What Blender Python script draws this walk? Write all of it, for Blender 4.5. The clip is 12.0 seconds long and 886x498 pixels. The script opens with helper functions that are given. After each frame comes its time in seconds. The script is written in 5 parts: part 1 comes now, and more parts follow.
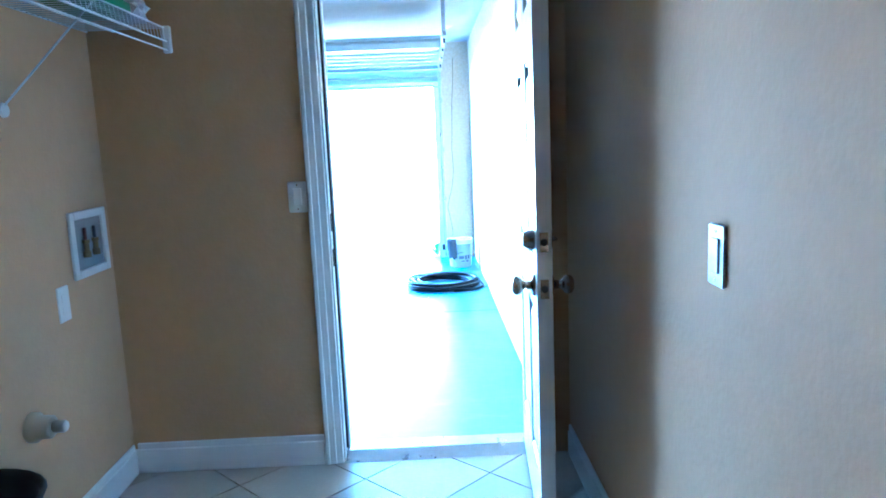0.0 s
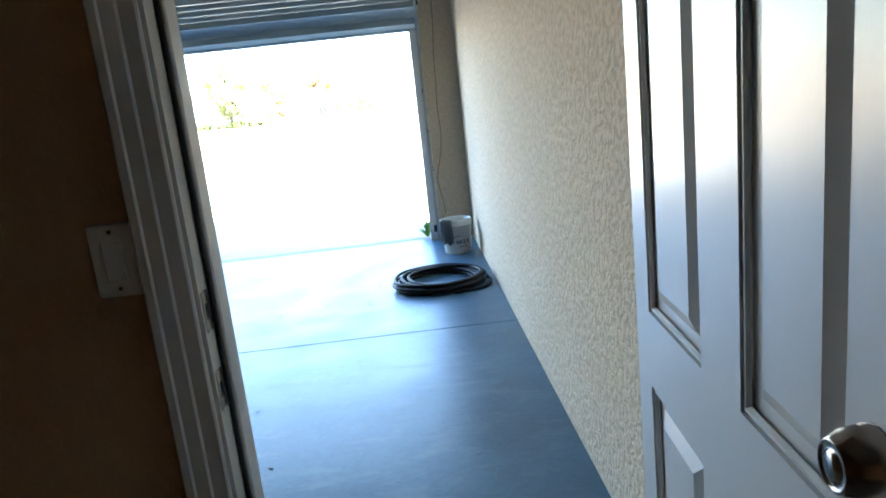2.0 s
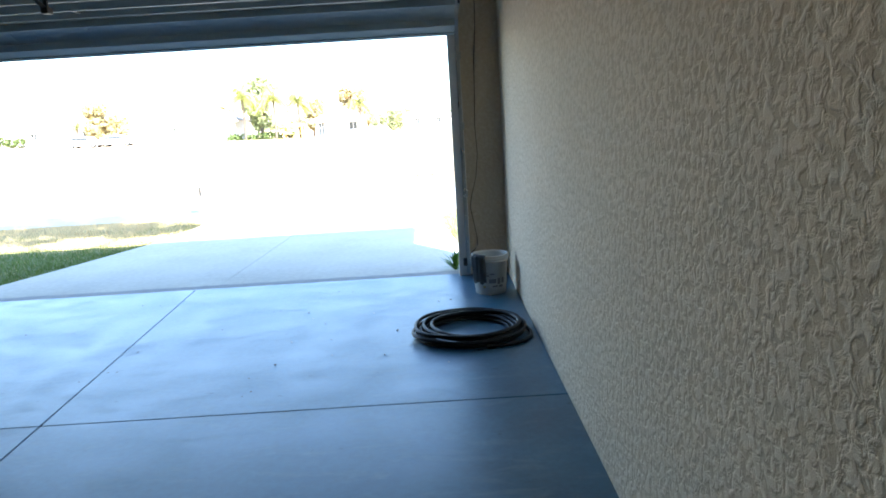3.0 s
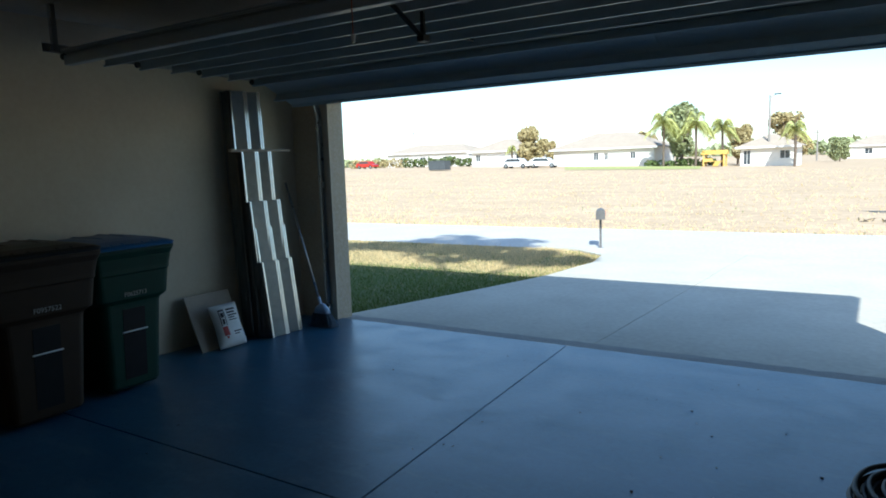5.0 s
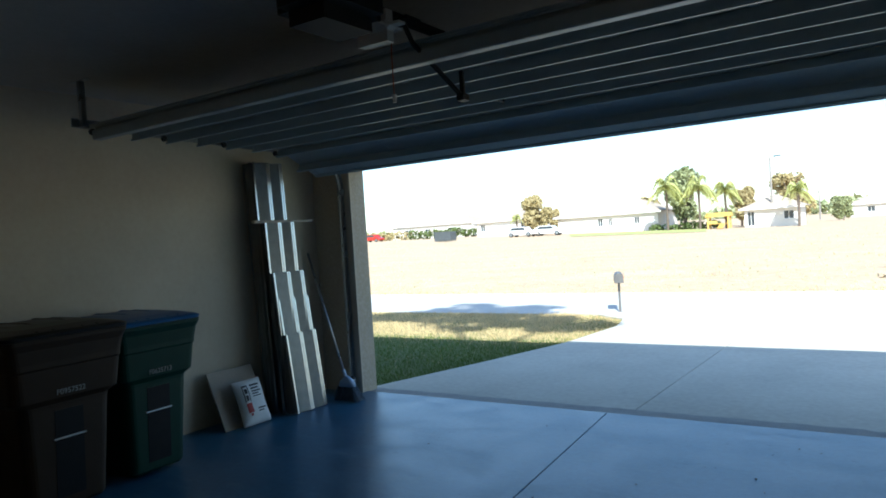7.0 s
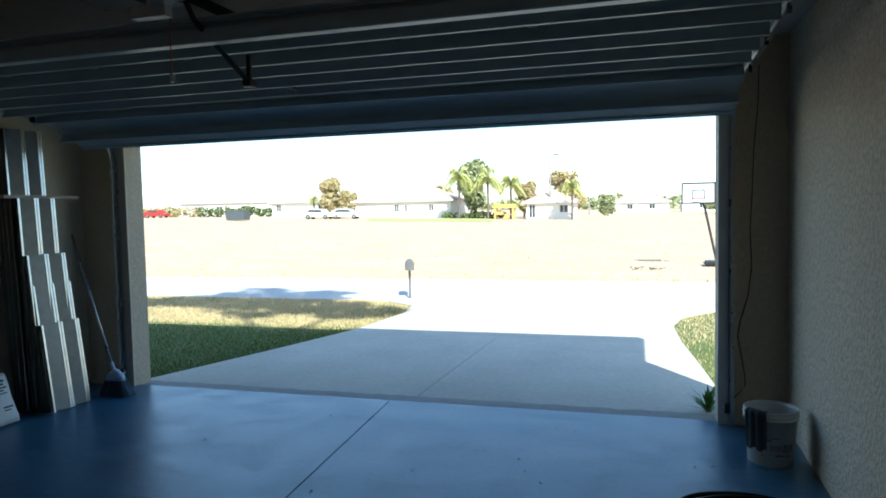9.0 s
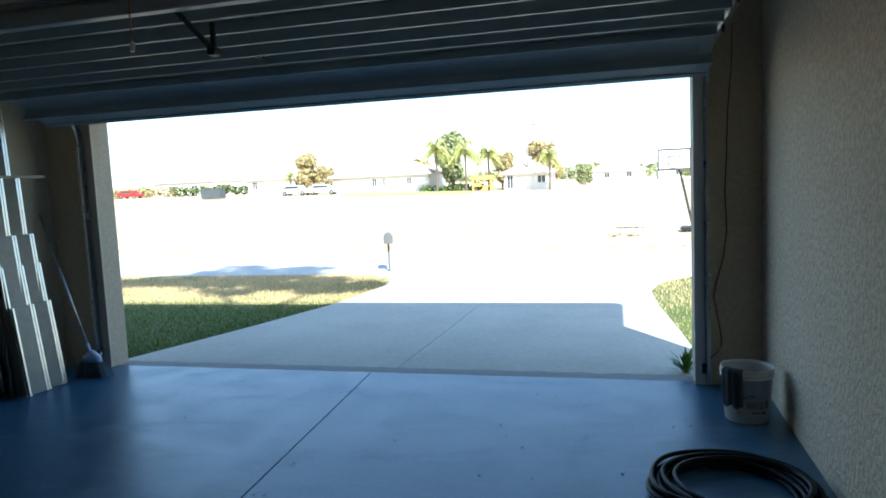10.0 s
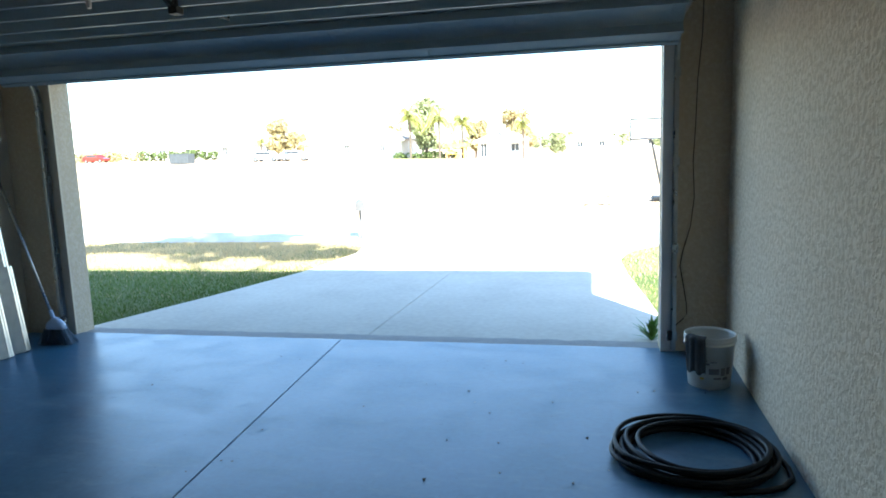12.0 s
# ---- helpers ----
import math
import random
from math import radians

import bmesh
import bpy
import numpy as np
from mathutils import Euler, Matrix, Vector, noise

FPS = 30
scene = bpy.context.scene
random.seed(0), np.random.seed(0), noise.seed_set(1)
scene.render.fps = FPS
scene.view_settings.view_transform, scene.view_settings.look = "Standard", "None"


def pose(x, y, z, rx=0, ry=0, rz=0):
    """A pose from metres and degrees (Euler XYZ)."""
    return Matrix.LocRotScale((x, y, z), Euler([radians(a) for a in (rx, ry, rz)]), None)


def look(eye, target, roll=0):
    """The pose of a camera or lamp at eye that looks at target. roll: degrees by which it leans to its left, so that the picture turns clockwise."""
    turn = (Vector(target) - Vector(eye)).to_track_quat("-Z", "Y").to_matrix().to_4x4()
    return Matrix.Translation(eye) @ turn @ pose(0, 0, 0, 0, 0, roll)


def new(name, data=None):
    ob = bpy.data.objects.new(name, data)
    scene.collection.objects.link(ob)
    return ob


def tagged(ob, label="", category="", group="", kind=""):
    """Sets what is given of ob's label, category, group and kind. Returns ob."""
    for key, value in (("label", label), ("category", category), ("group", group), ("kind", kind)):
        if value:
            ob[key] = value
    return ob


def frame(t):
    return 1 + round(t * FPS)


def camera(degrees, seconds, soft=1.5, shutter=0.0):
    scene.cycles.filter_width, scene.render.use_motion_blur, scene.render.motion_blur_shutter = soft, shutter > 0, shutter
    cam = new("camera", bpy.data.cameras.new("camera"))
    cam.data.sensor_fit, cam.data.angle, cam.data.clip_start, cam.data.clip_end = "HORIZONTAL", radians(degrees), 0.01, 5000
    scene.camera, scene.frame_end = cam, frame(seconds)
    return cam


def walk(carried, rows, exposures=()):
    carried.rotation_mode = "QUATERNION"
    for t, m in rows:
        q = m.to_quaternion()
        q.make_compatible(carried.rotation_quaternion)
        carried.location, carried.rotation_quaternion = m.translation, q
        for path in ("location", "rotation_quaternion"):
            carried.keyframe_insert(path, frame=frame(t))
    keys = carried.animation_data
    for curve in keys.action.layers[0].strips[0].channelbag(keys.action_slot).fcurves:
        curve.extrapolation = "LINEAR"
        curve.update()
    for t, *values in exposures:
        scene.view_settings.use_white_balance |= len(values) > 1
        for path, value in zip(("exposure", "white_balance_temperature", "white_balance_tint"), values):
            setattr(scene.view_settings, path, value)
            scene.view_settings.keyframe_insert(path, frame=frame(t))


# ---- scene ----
cam = camera(65.8, 12.0, soft=1.8)
PATH = [
    (0, (-0.122, -8.606, 1.455), (-0.085, -6.631, 1.144), -2.4),
    (0.5, (-0.116, -8.279, 1.469), (-0.051, -6.304, 1.16), -4.2),
    (1, (-0.136, -7.864, 1.451), (-0.233, -5.922, 0.982), -6.0),
    (1.5, (-0.181, -7.478, 1.442), (-0.038, -5.556, 0.907), -4.4),
    (2, (-0.142, -7.082, 1.463), (-0.074, -5.131, 1.03), -6.2),
    (2.5, (-0.16, -6.604, 1.393), (-0.081, -4.642, 1.013), -3.5),
    (4.3, (-0.171, -5.331, 1.518), (-0.868, -3.48, 1.225), -3.9),
    (4.5, (-0.173, -5.241, 1.48), (-1.05, -3.454, 1.287), -2.1),
    (5, (-0.296, -5.081, 1.514), (-1.379, -3.418, 1.268), -1.9),
    (5.5, (-0.423, -5.145, 1.508), (-1.648, -3.58, 1.284), -3.2),
    (6, (-0.491, -5.107, 1.516), (-1.609, -3.458, 1.338), -7.7),
    (6.5, (-0.489, -5.106, 1.519), (-1.76, -3.566, 1.405), -2.2),
    (7, (-0.533, -5.07, 1.469), (-1.63, -3.398, 1.43), -3.7),
    (7.5, (-0.487, -5.059, 1.512), (-1.337, -3.25, 1.423), -1.7),
    (9.3, (-0.481, -5.03, 1.526), (-1.03, -3.111, 1.398), -1.6),
    (9.5, (-0.466, -4.999, 1.518), (-1.015, -3.083, 1.356), -2.2),
    (10, (-0.475, -5.011, 1.499), (-0.984, -3.087, 1.305), -2.6),
    (10.5, (-0.471, -5.005, 1.489), (-0.949, -3.076, 1.267), -2.2),
    (11, (-0.481, -5.001, 1.481), (-0.936, -3.07, 1.23), -2.3),
    (11.5, (-0.472, -4.994, 1.476), (-0.918, -3.062, 1.213), -2.3),
    (12, (-0.457, -4.996, 1.494), (-0.891, -3.065, 1.204), -2.0),
]
walk(cam, [(t, look(eye, target, roll)) for t, eye, target, roll in PATH],
     exposures=[(0.0, 6.9, 3750, 0), (0.5, 5.95, 4250, 0), (1.0, 5.1, 5150, 3), (1.5, 4.45, 5600, 6), (2.0, 3.85, 5750, 8), (2.5, 3.1, 5800, 8),
                (2.7, 2.9, 5800, 8), (4.3, 1.0, 5350, 0), (5.0, 0.65, 5450, 2), (5.5, 0.44, 5500, 2), (6.5, 0.7, 5500, 2), (7.0, 0.9, 5500, 2),
                (7.7, 0.9, 5500, 2), (9.3, 1.0, 5500, 1), (10.0, 1.25, 5550, 2), (11.0, 1.75, 5600, 2), (12.0, 2.1, 5650, 3)])

# ---- light ----
LIGHT = Vector((-0.58, 1.0, -0.93)).normalized()      # the way the sun's light travels
world = bpy.data.worlds.new("sky")
scene.world = world
world.use_nodes = True
wn = world.node_tree.nodes
sky = wn.new("ShaderNodeTexSky")
sky.sky_type = "NISHITA"
sky.sun_disc = False
sky.sun_elevation = math.asin(-LIGHT.z)
sky.sun_rotation = math.atan2(-LIGHT.x, -LIGHT.y)
sky.dust_density = 0.6
sky.air_density = 1.0
wn["Background"].inputs["Strength"].default_value = 0.15
world.node_tree.links.new(sky.outputs[0], wn["Background"].inputs["Color"])
sun = new("sun", bpy.data.lights.new("sun", "SUN"))
sun.data.energy = 5.0
sun.data.angle = radians(0.5)
sun.data.color = (1.0, 0.94, 0.84)
sun.matrix_world = look((6, -10, 12), Vector((6, -10, 12)) + LIGHT)


# ---- mesh helpers ----
def mesh_of(name, bm, material, smooth=False):
    me = bpy.data.meshes.new(name)
    bm.to_mesh(me)
    bm.free()
    if material:
        me.materials.append(material)
    if smooth:
        for p in me.polygons:
            p.use_smooth = True
    return me


def part(name, bm, material, parent=None, label="", smooth=False):
    """One mesh object out of a bmesh, under a thing or a part."""
    ob = new(name, mesh_of(name, bm, material, smooth))
    if parent:
        ob.parent = parent
    return tagged(ob, label)


def thing(name, label, category, m=None, group="", kind=""):
    """An Empty at the base of a thing."""
    ob = new(name)
    ob.empty_display_size = 0.1
    if m is not None:
        ob.matrix_world = m
    return tagged(ob, label, category, group, kind)


def box(x0, x1, y0, y1, z0, z1, bevel=0.0, bm=None, seg=1, m=None):
    """A box, with rounded edges, added to bm or to a new bmesh."""
    own = bmesh.new()
    bmesh.ops.create_cube(own, size=1)
    bmesh.ops.scale(own, vec=(x1 - x0, y1 - y0, z1 - z0), verts=own.verts)
    bmesh.ops.translate(own, vec=((x0 + x1) / 2, (y0 + y1) / 2, (z0 + z1) / 2), verts=own.verts)
    if bevel:
        bmesh.ops.bevel(own, geom=own.edges[:], offset=bevel, segments=seg, affect="EDGES", clamp_overlap=True)
    if m is not None:
        bmesh.ops.transform(own, matrix=m, verts=own.verts)
    return merged(bm, own)


def merged(bm, own):
    if bm is None:
        return own
    me = bpy.data.meshes.new("tmp")
    own.to_mesh(me)
    own.free()
    bm.from_mesh(me)
    bpy.data.meshes.remove(me)
    return bm


def cyl(r0, r1, a, b, n=16, bm=None, caps=True):
    """A straight tapered rod from a to b."""
    own = bmesh.new()
    a, b = Vector(a), Vector(b)
    bmesh.ops.create_cone(own, cap_ends=caps, segments=n, radius1=r0, radius2=r1, depth=(b - a).length)
    turn = (b - a).to_track_quat("Z", "Y").to_matrix().to_4x4()
    bmesh.ops.transform(own, matrix=Matrix.Translation((a + b) / 2) @ turn, verts=own.verts)
    return merged(bm, own)


def tube(points, r, n=8, bm=None, closed=False):
    """A round tube along points."""
    own = bmesh.new()
    pts = [Vector(p) for p in points]
    rings = []
    for i, p in enumerate(pts):
        if closed:
            d = pts[(i + 1) % len(pts)] - pts[i - 1]
        else:
            d = pts[min(i + 1, len(pts) - 1)] - pts[max(i - 1, 0)]
        d.normalize()
        side = d.cross(Vector((0, 0, 1)) if abs(d.z) < 0.9 else Vector((1, 0, 0))).normalized()
        up = side.cross(d)
        rings.append([own.verts.new(p + r * (math.cos(2 * math.pi * k / n) * side + math.sin(2 * math.pi * k / n) * up)) for k in range(n)])
    count = len(rings) if closed else len(rings) - 1
    for i in range(count):
        a, b = rings[i], rings[(i + 1) % len(rings)]
        for k in range(n):
            own.faces.new((a[k], a[(k + 1) % n], b[(k + 1) % n], b[k]))
    if not closed:
        own.faces.new(rings[0][::-1])
        own.faces.new(rings[-1])
    bmesh.ops.recalc_face_normals(own, faces=own.faces)
    return merged(bm, own)


def lathe(profile, n=32, bm=None, m=None):
    """A turned shape about z from (radius, height) pairs."""
    own = bmesh.new()
    rings = []
    for r, z in profile:
        if r < 1e-5:
            rings.append([own.verts.new((0, 0, z))])
        else:
            rings.append([own.verts.new((r * math.cos(2 * math.pi * k / n), r * math.sin(2 * math.pi * k / n), z)) for k in range(n)])
    for a, b in zip(rings, rings[1:]):
        for k in range(n):
            q = [a[k % len(a)], a[(k + 1) % len(a)], b[(k + 1) % len(b)], b[k % len(b)]]
            q = list(dict.fromkeys(q))
            if len(q) > 2:
                own.faces.new(q)
    bmesh.ops.recalc_face_normals(own, faces=own.faces)
    if m is not None:
        bmesh.ops.transform(own, matrix=m, verts=own.verts)
    return merged(bm, own)


def prism(outline, z0, z1, bm=None, m=None, bevel=0.0):
    """An outline in x, y raised from z0 to z1."""
    own = bmesh.new()
    f = own.faces.new([own.verts.new((x, y, z0)) for x, y in outline])
    up = bmesh.ops.extrude_face_region(own, geom=[f])
    bmesh.ops.translate(own, vec=(0, 0, z1 - z0), verts=[v for v in up["geom"] if isinstance(v, bmesh.types.BMVert)])
    bmesh.ops.recalc_face_normals(own, faces=own.faces)
    if bevel:
        bmesh.ops.bevel(own, geom=own.edges[:], offset=bevel, segments=1, affect="EDGES", clamp_overlap=True)
    if m is not None:
        bmesh.ops.transform(own, matrix=m, verts=own.verts)
    return merged(bm, own)


# ---- materials ----
def material(name, base, rough=0.6, metal=0.0, second=None, scale=6.0, amount=0.5, bump=0.0, bump_scale=60.0, spec=0.5,
             stretch=(1, 1, 1), rough_var=0.0, random_value=0.0, fine=0.12, detail=5.0):
    """A surface with colour variation at two scales and a fine relief, in object metres."""
    mat = bpy.data.materials.new(name)
    mat.use_nodes = True
    nt = mat.node_tree
    n, l = nt.nodes, nt.links
    b = n["Principled BSDF"]
    b.inputs["Roughness"].default_value = rough
    b.inputs["Metallic"].default_value = metal
    b.inputs["Specular IOR Level"].default_value = spec
    geo = n.new("ShaderNodeNewGeometry")
    mp = n.new("ShaderNodeMapping")
    mp.inputs["Scale"].default_value = stretch
    mp.inputs["Location"].default_value = (3.17, 1.83, 0.37)
    l.new(geo.outputs["Position"], mp.inputs["Vector"])
    big = n.new("ShaderNodeTexNoise")
    big.inputs["Scale"].default_value = scale
    big.inputs["Detail"].default_value = detail
    l.new(mp.outputs[0], big.inputs["Vector"])
    small = n.new("ShaderNodeTexNoise")
    small.inputs["Scale"].default_value = scale * 14
    small.inputs["Detail"].default_value = 3.0
    l.new(mp.outputs[0], small.inputs["Vector"])
    ramp = n.new("ShaderNodeMapRange")
    ramp.inputs["From Min"].default_value = 0.5 - 0.5 * amount
    ramp.inputs["From Max"].default_value = 0.5 + 0.5 * amount
    l.new(big.outputs[0], ramp.inputs["Value"])
    mix = n.new("ShaderNodeMix")
    mix.data_type = "RGBA"
    mix.inputs["A"].default_value = (*base, 1)
    mix.inputs["B"].default_value = (*(second or [c * 0.8 for c in base]), 1)
    l.new(ramp.outputs[0], mix.inputs["Factor"])
    fine_mix = n.new("ShaderNodeMix")
    fine_mix.data_type = "RGBA"
    fine_mix.blend_type = "OVERLAY"
    fine_mix.inputs["Factor"].default_value = fine
    l.new(mix.outputs["Result"], fine_mix.inputs["A"])
    l.new(small.outputs[0], fine_mix.inputs["B"])
    colour = fine_mix.outputs["Result"]
    if random_value:
        info = n.new("ShaderNodeObjectInfo")
        hsv = n.new("ShaderNodeHueSaturation")
        rr = n.new("ShaderNodeMapRange")
        rr.inputs["To Min"].default_value = 1 - random_value
        rr.inputs["To Max"].default_value = 1 + random_value
        l.new(info.outputs["Random"], rr.inputs["Value"])
        l.new(rr.outputs[0], hsv.inputs["Value"])
        l.new(colour, hsv.inputs["Color"])
        colour = hsv.outputs[0]
    l.new(colour, b.inputs["Base Color"])
    if rough_var:
        rv = n.new("ShaderNodeMapRange")
        rv.inputs["To Min"].default_value = max(0.02, rough - rough_var)
        rv.inputs["To Max"].default_value = min(1.0, rough + rough_var)
        l.new(big.outputs[0], rv.inputs["Value"])
        l.new(rv.outputs[0], b.inputs["Roughness"])
    if bump:
        tex = n.new("ShaderNodeTexNoise")
        tex.inputs["Scale"].default_value = bump_scale
        tex.inputs["Detail"].default_value = 4.0
        l.new(mp.outputs[0], tex.inputs["Vector"])
        bp = n.new("ShaderNodeBump")
        bp.inputs["Strength"].default_value = bump
        bp.inputs["Distance"].default_value = 0.01
        l.new(tex.outputs[0], bp.inputs["Height"])
        l.new(bp.outputs[0], b.inputs["Normal"])
    return mat


def stucco(name, base, second, size=50.0, depth=0.8, pit=0.76):
    """Knockdown-textured wall: flat islands with rough gaps."""
    mat = material(name, base, 0.85, second=second, scale=2.5, amount=0.8, fine=0.25, spec=0.25)
    nt = mat.node_tree
    n, l = nt.nodes, nt.links
    geo = n.new("ShaderNodeNewGeometry")
    warp = n.new("ShaderNodeTexNoise")
    warp.inputs["Scale"].default_value = size * 0.7
    warp.inputs["Detail"].default_value = 3.0
    warp.inputs["Distortion"].default_value = 0.5
    l.new(geo.outputs["Position"], warp.inputs["Vector"])
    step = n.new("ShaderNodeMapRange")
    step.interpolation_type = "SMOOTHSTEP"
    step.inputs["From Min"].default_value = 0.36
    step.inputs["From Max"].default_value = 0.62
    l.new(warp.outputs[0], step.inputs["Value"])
    grit = n.new("ShaderNodeTexNoise")
    grit.inputs["Scale"].default_value = size * 5
    l.new(geo.outputs["Position"], grit.inputs["Vector"])
    add = n.new("ShaderNodeMath")
    add.operation = "MULTIPLY_ADD"
    add.inputs[1].default_value = 0.25
    l.new(grit.outputs[0], add.inputs[0])
    l.new(step.outputs[0], add.inputs[2])
    bp = n.new("ShaderNodeBump")
    bp.inputs["Strength"].default_value = depth
    bp.inputs["Distance"].default_value = 0.005
    l.new(add.outputs[0], bp.inputs["Height"])
    l.new(bp.outputs[0], n["Principled BSDF"].inputs["Normal"])
    # shade between the flattened islands, put into the colour as a darker tone
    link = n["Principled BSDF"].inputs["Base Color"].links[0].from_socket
    gap_shade = n.new("ShaderNodeMix")
    gap_shade.data_type = "RGBA"
    gap_shade.inputs["A"].default_value = (base[0] * pit, base[1] * pit * 0.96, base[2] * pit * 0.89, 1)
    l.new(step.outputs[0], gap_shade.inputs["Factor"])
    l.new(link, gap_shade.inputs["B"])
    l.new(gap_shade.outputs["Result"], n["Principled BSDF"].inputs["Base Color"])
    return mat


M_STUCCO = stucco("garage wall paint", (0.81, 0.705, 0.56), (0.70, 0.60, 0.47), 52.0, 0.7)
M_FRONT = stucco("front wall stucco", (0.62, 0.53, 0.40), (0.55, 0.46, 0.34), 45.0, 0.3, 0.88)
M_DRYWALL = material("smooth garage paint", (0.70, 0.605, 0.46), 0.85, second=(0.62, 0.535, 0.405), scale=2, bump=0.1, bump_scale=120)
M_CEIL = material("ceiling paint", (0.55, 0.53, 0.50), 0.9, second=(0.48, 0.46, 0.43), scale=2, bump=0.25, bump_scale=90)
M_BEIGE = material("beige wall paint", (0.53, 0.345, 0.185), 0.75, second=(0.49, 0.312, 0.163), scale=1.5, bump=0.12, bump_scale=70, fine=0.06)
M_WHITE = material("white trim paint", (0.78, 0.77, 0.75), 0.35, second=(0.72, 0.71, 0.68), scale=3, bump=0.03, bump_scale=90, fine=0.05)
M_DOOR = material("white door paint", (0.76, 0.76, 0.77), 0.28, second=(0.71, 0.71, 0.71), scale=3, bump=0.02, bump_scale=120, fine=0.04)
M_FLOOR = material("painted floor", (0.031, 0.110, 0.196), 0.36, second=(0.064, 0.168, 0.268), scale=2.6, amount=0.34, bump=0.03, bump_scale=260, rough_var=0.14, fine=0.30, detail=8.0, spec=0.85)


def worn_floor(mat):
    """Brushed streaks, chalky worn patches and dark scuffs over the paint, in metres."""
    nt = mat.node_tree
    n, l = nt.nodes, nt.links
    b = n["Principled BSDF"]
    geo = n.new("ShaderNodeNewGeometry")
    colour = b.inputs["Base Color"].links[0].from_socket
    rough = b.inputs["Roughness"].links[0].from_socket
    for turn, stretch, size, lo, hi, tone, weight, rough_to in ((25, (1, 2.6, 1), 3.1, 0.50, 0.70, (0.20, 0.30, 0.37, 1), 0.40, 0.55),
                                                                (-10, (1, 3.4, 1), 8.0, 0.58, 0.72, (0.16, 0.25, 0.32, 1), 0.30, 0.50),
                                                                (40, (1, 2.0, 1), 11.0, 0.64, 0.72, (0.020, 0.050, 0.080, 1), 0.60, 0.60)):
        mp = n.new("ShaderNodeMapping")
        mp.inputs["Rotation"].default_value = (0, 0, radians(turn))
        mp.inputs["Scale"].default_value = stretch
        l.new(geo.outputs["Position"], mp.inputs["Vector"])
        tex = n.new("ShaderNodeTexNoise")
        tex.inputs["Scale"].default_value = size
        tex.inputs["Detail"].default_value = 9.0
        tex.inputs["Roughness"].default_value = 0.62
        tex.inputs["Distortion"].default_value = 0.4
        l.new(mp.outputs[0], tex.inputs["Vector"])
        mask = n.new("ShaderNodeMapRange")
        mask.interpolation_type = "SMOOTHSTEP"
        mask.inputs["From Min"].default_value = lo
        mask.inputs["From Max"].default_value = hi
        mask.inputs["To Max"].default_value = weight
        l.new(tex.outputs[0], mask.inputs["Value"])
        mix = n.new("ShaderNodeMix")
        mix.data_type = "RGBA"
        mix.inputs["B"].default_value = tone
        l.new(mask.outputs[0], mix.inputs["Factor"])
        l.new(colour, mix.inputs["A"])
        colour = mix.outputs["Result"]
        rmix = n.new("ShaderNodeMix")
        rmix.inputs["B"].default_value = rough_to
        l.new(mask.outputs[0], rmix.inputs["Factor"])
        l.new(rough, rmix.inputs["A"])
        rough = rmix.outputs["Result"]
    l.new(colour, b.inputs["Base Color"])
    l.new(rough, b.inputs["Roughness"])


worn_floor(M_FLOOR)
M_GAP = material("dark joint", (0.03, 0.03, 0.03), 0.9)
M_TILE = material("floor tile", (0.50, 0.45, 0.38), 0.35, second=(0.44, 0.39, 0.32), scale=5, amount=0.8, fine=0.1, random_value=0.06)
M_GROUT = material("grout", (0.30, 0.27, 0.23), 0.9)
M_CONCRETE = material("driveway concrete", (0.62, 0.575, 0.470), 0.85, second=(0.52, 0.478, 0.388), scale=1.3, amount=0.5, bump=0.12, bump_scale=60, fine=0.2, detail=8.0)
M_APRON = material("threshold concrete", (0.42, 0.40, 0.36), 0.9, second=(0.33, 0.31, 0.28), scale=9, amount=0.7, bump=0.4, bump_scale=60, fine=0.4)
M_ROAD = material("pale worn asphalt", (0.60, 0.57, 0.51), 0.9, second=(0.53, 0.50, 0.45), scale=1.0, bump=0.04, bump_scale=80, fine=0.25)
M_LAWN = material("lawn soil", (0.085, 0.125, 0.025), 0.95, second=(0.16, 0.165, 0.05), scale=1.3, amount=0.6, bump=0.6, bump_scale=40, fine=0.5)
M_VERGE = material("dry verge soil paled for sun", (0.40, 0.31, 0.145), 0.95, second=(0.22, 0.20, 0.07), scale=1.1, amount=0.5, bump=0.6, bump_scale=40, fine=0.5)
M_FIELD = material("dry field", (0.61, 0.45, 0.285), 0.95, second=(0.49, 0.35, 0.215), scale=0.45, amount=0.5, bump=0.7, bump_scale=6, fine=0.5, stretch=(0.5, 1, 1))
M_GDOOR = material("garage door steel", (0.38, 0.455, 0.50), 0.36, second=(0.34, 0.41, 0.45), scale=3, bump=0.03, bump_scale=100, fine=0.08)
M_GALV = material("galvanised steel", (0.48, 0.50, 0.51), 0.3, 0.95, second=(0.36, 0.38, 0.39), scale=14, amount=0.6, rough_var=0.1)
M_NICKEL = material("satin nickel", (0.36, 0.31, 0.26), 0.22, 1.0, second=(0.30, 0.26, 0.22), scale=30)
M_BLACK = material("black rubber", (0.007, 0.008, 0.010), 0.48, second=(0.011, 0.012, 0.014), scale=12, spec=0.2)
M_DARK = material("dark iron", (0.03, 0.03, 0.03), 0.5, 0.4)


M_ROOF = material("brown shingles", (0.18, 0.14, 0.11), 0.9, second=(0.13, 0.10, 0.08), scale=4, bump=0.5, bump_scale=20)


# ---- structure ----
XL, XR = -5.37, 0.44          # garage side walls
YB = -5.865                   # garage back wall, garage side
YI = -6.02                    # back wall, laundry side
CEIL = 2.64
OX0, OX1, OH = -4.88, 0.0, 2.19   # garage door opening
FZ = 0.203                    # laundry floor
DX0, DX1, DH = -0.497, 0.305, FZ + 2.04   # entry door opening
LX0, LX1, LY0 = -1.325, 0.405, -9.6
LCEIL = FZ + 2.44


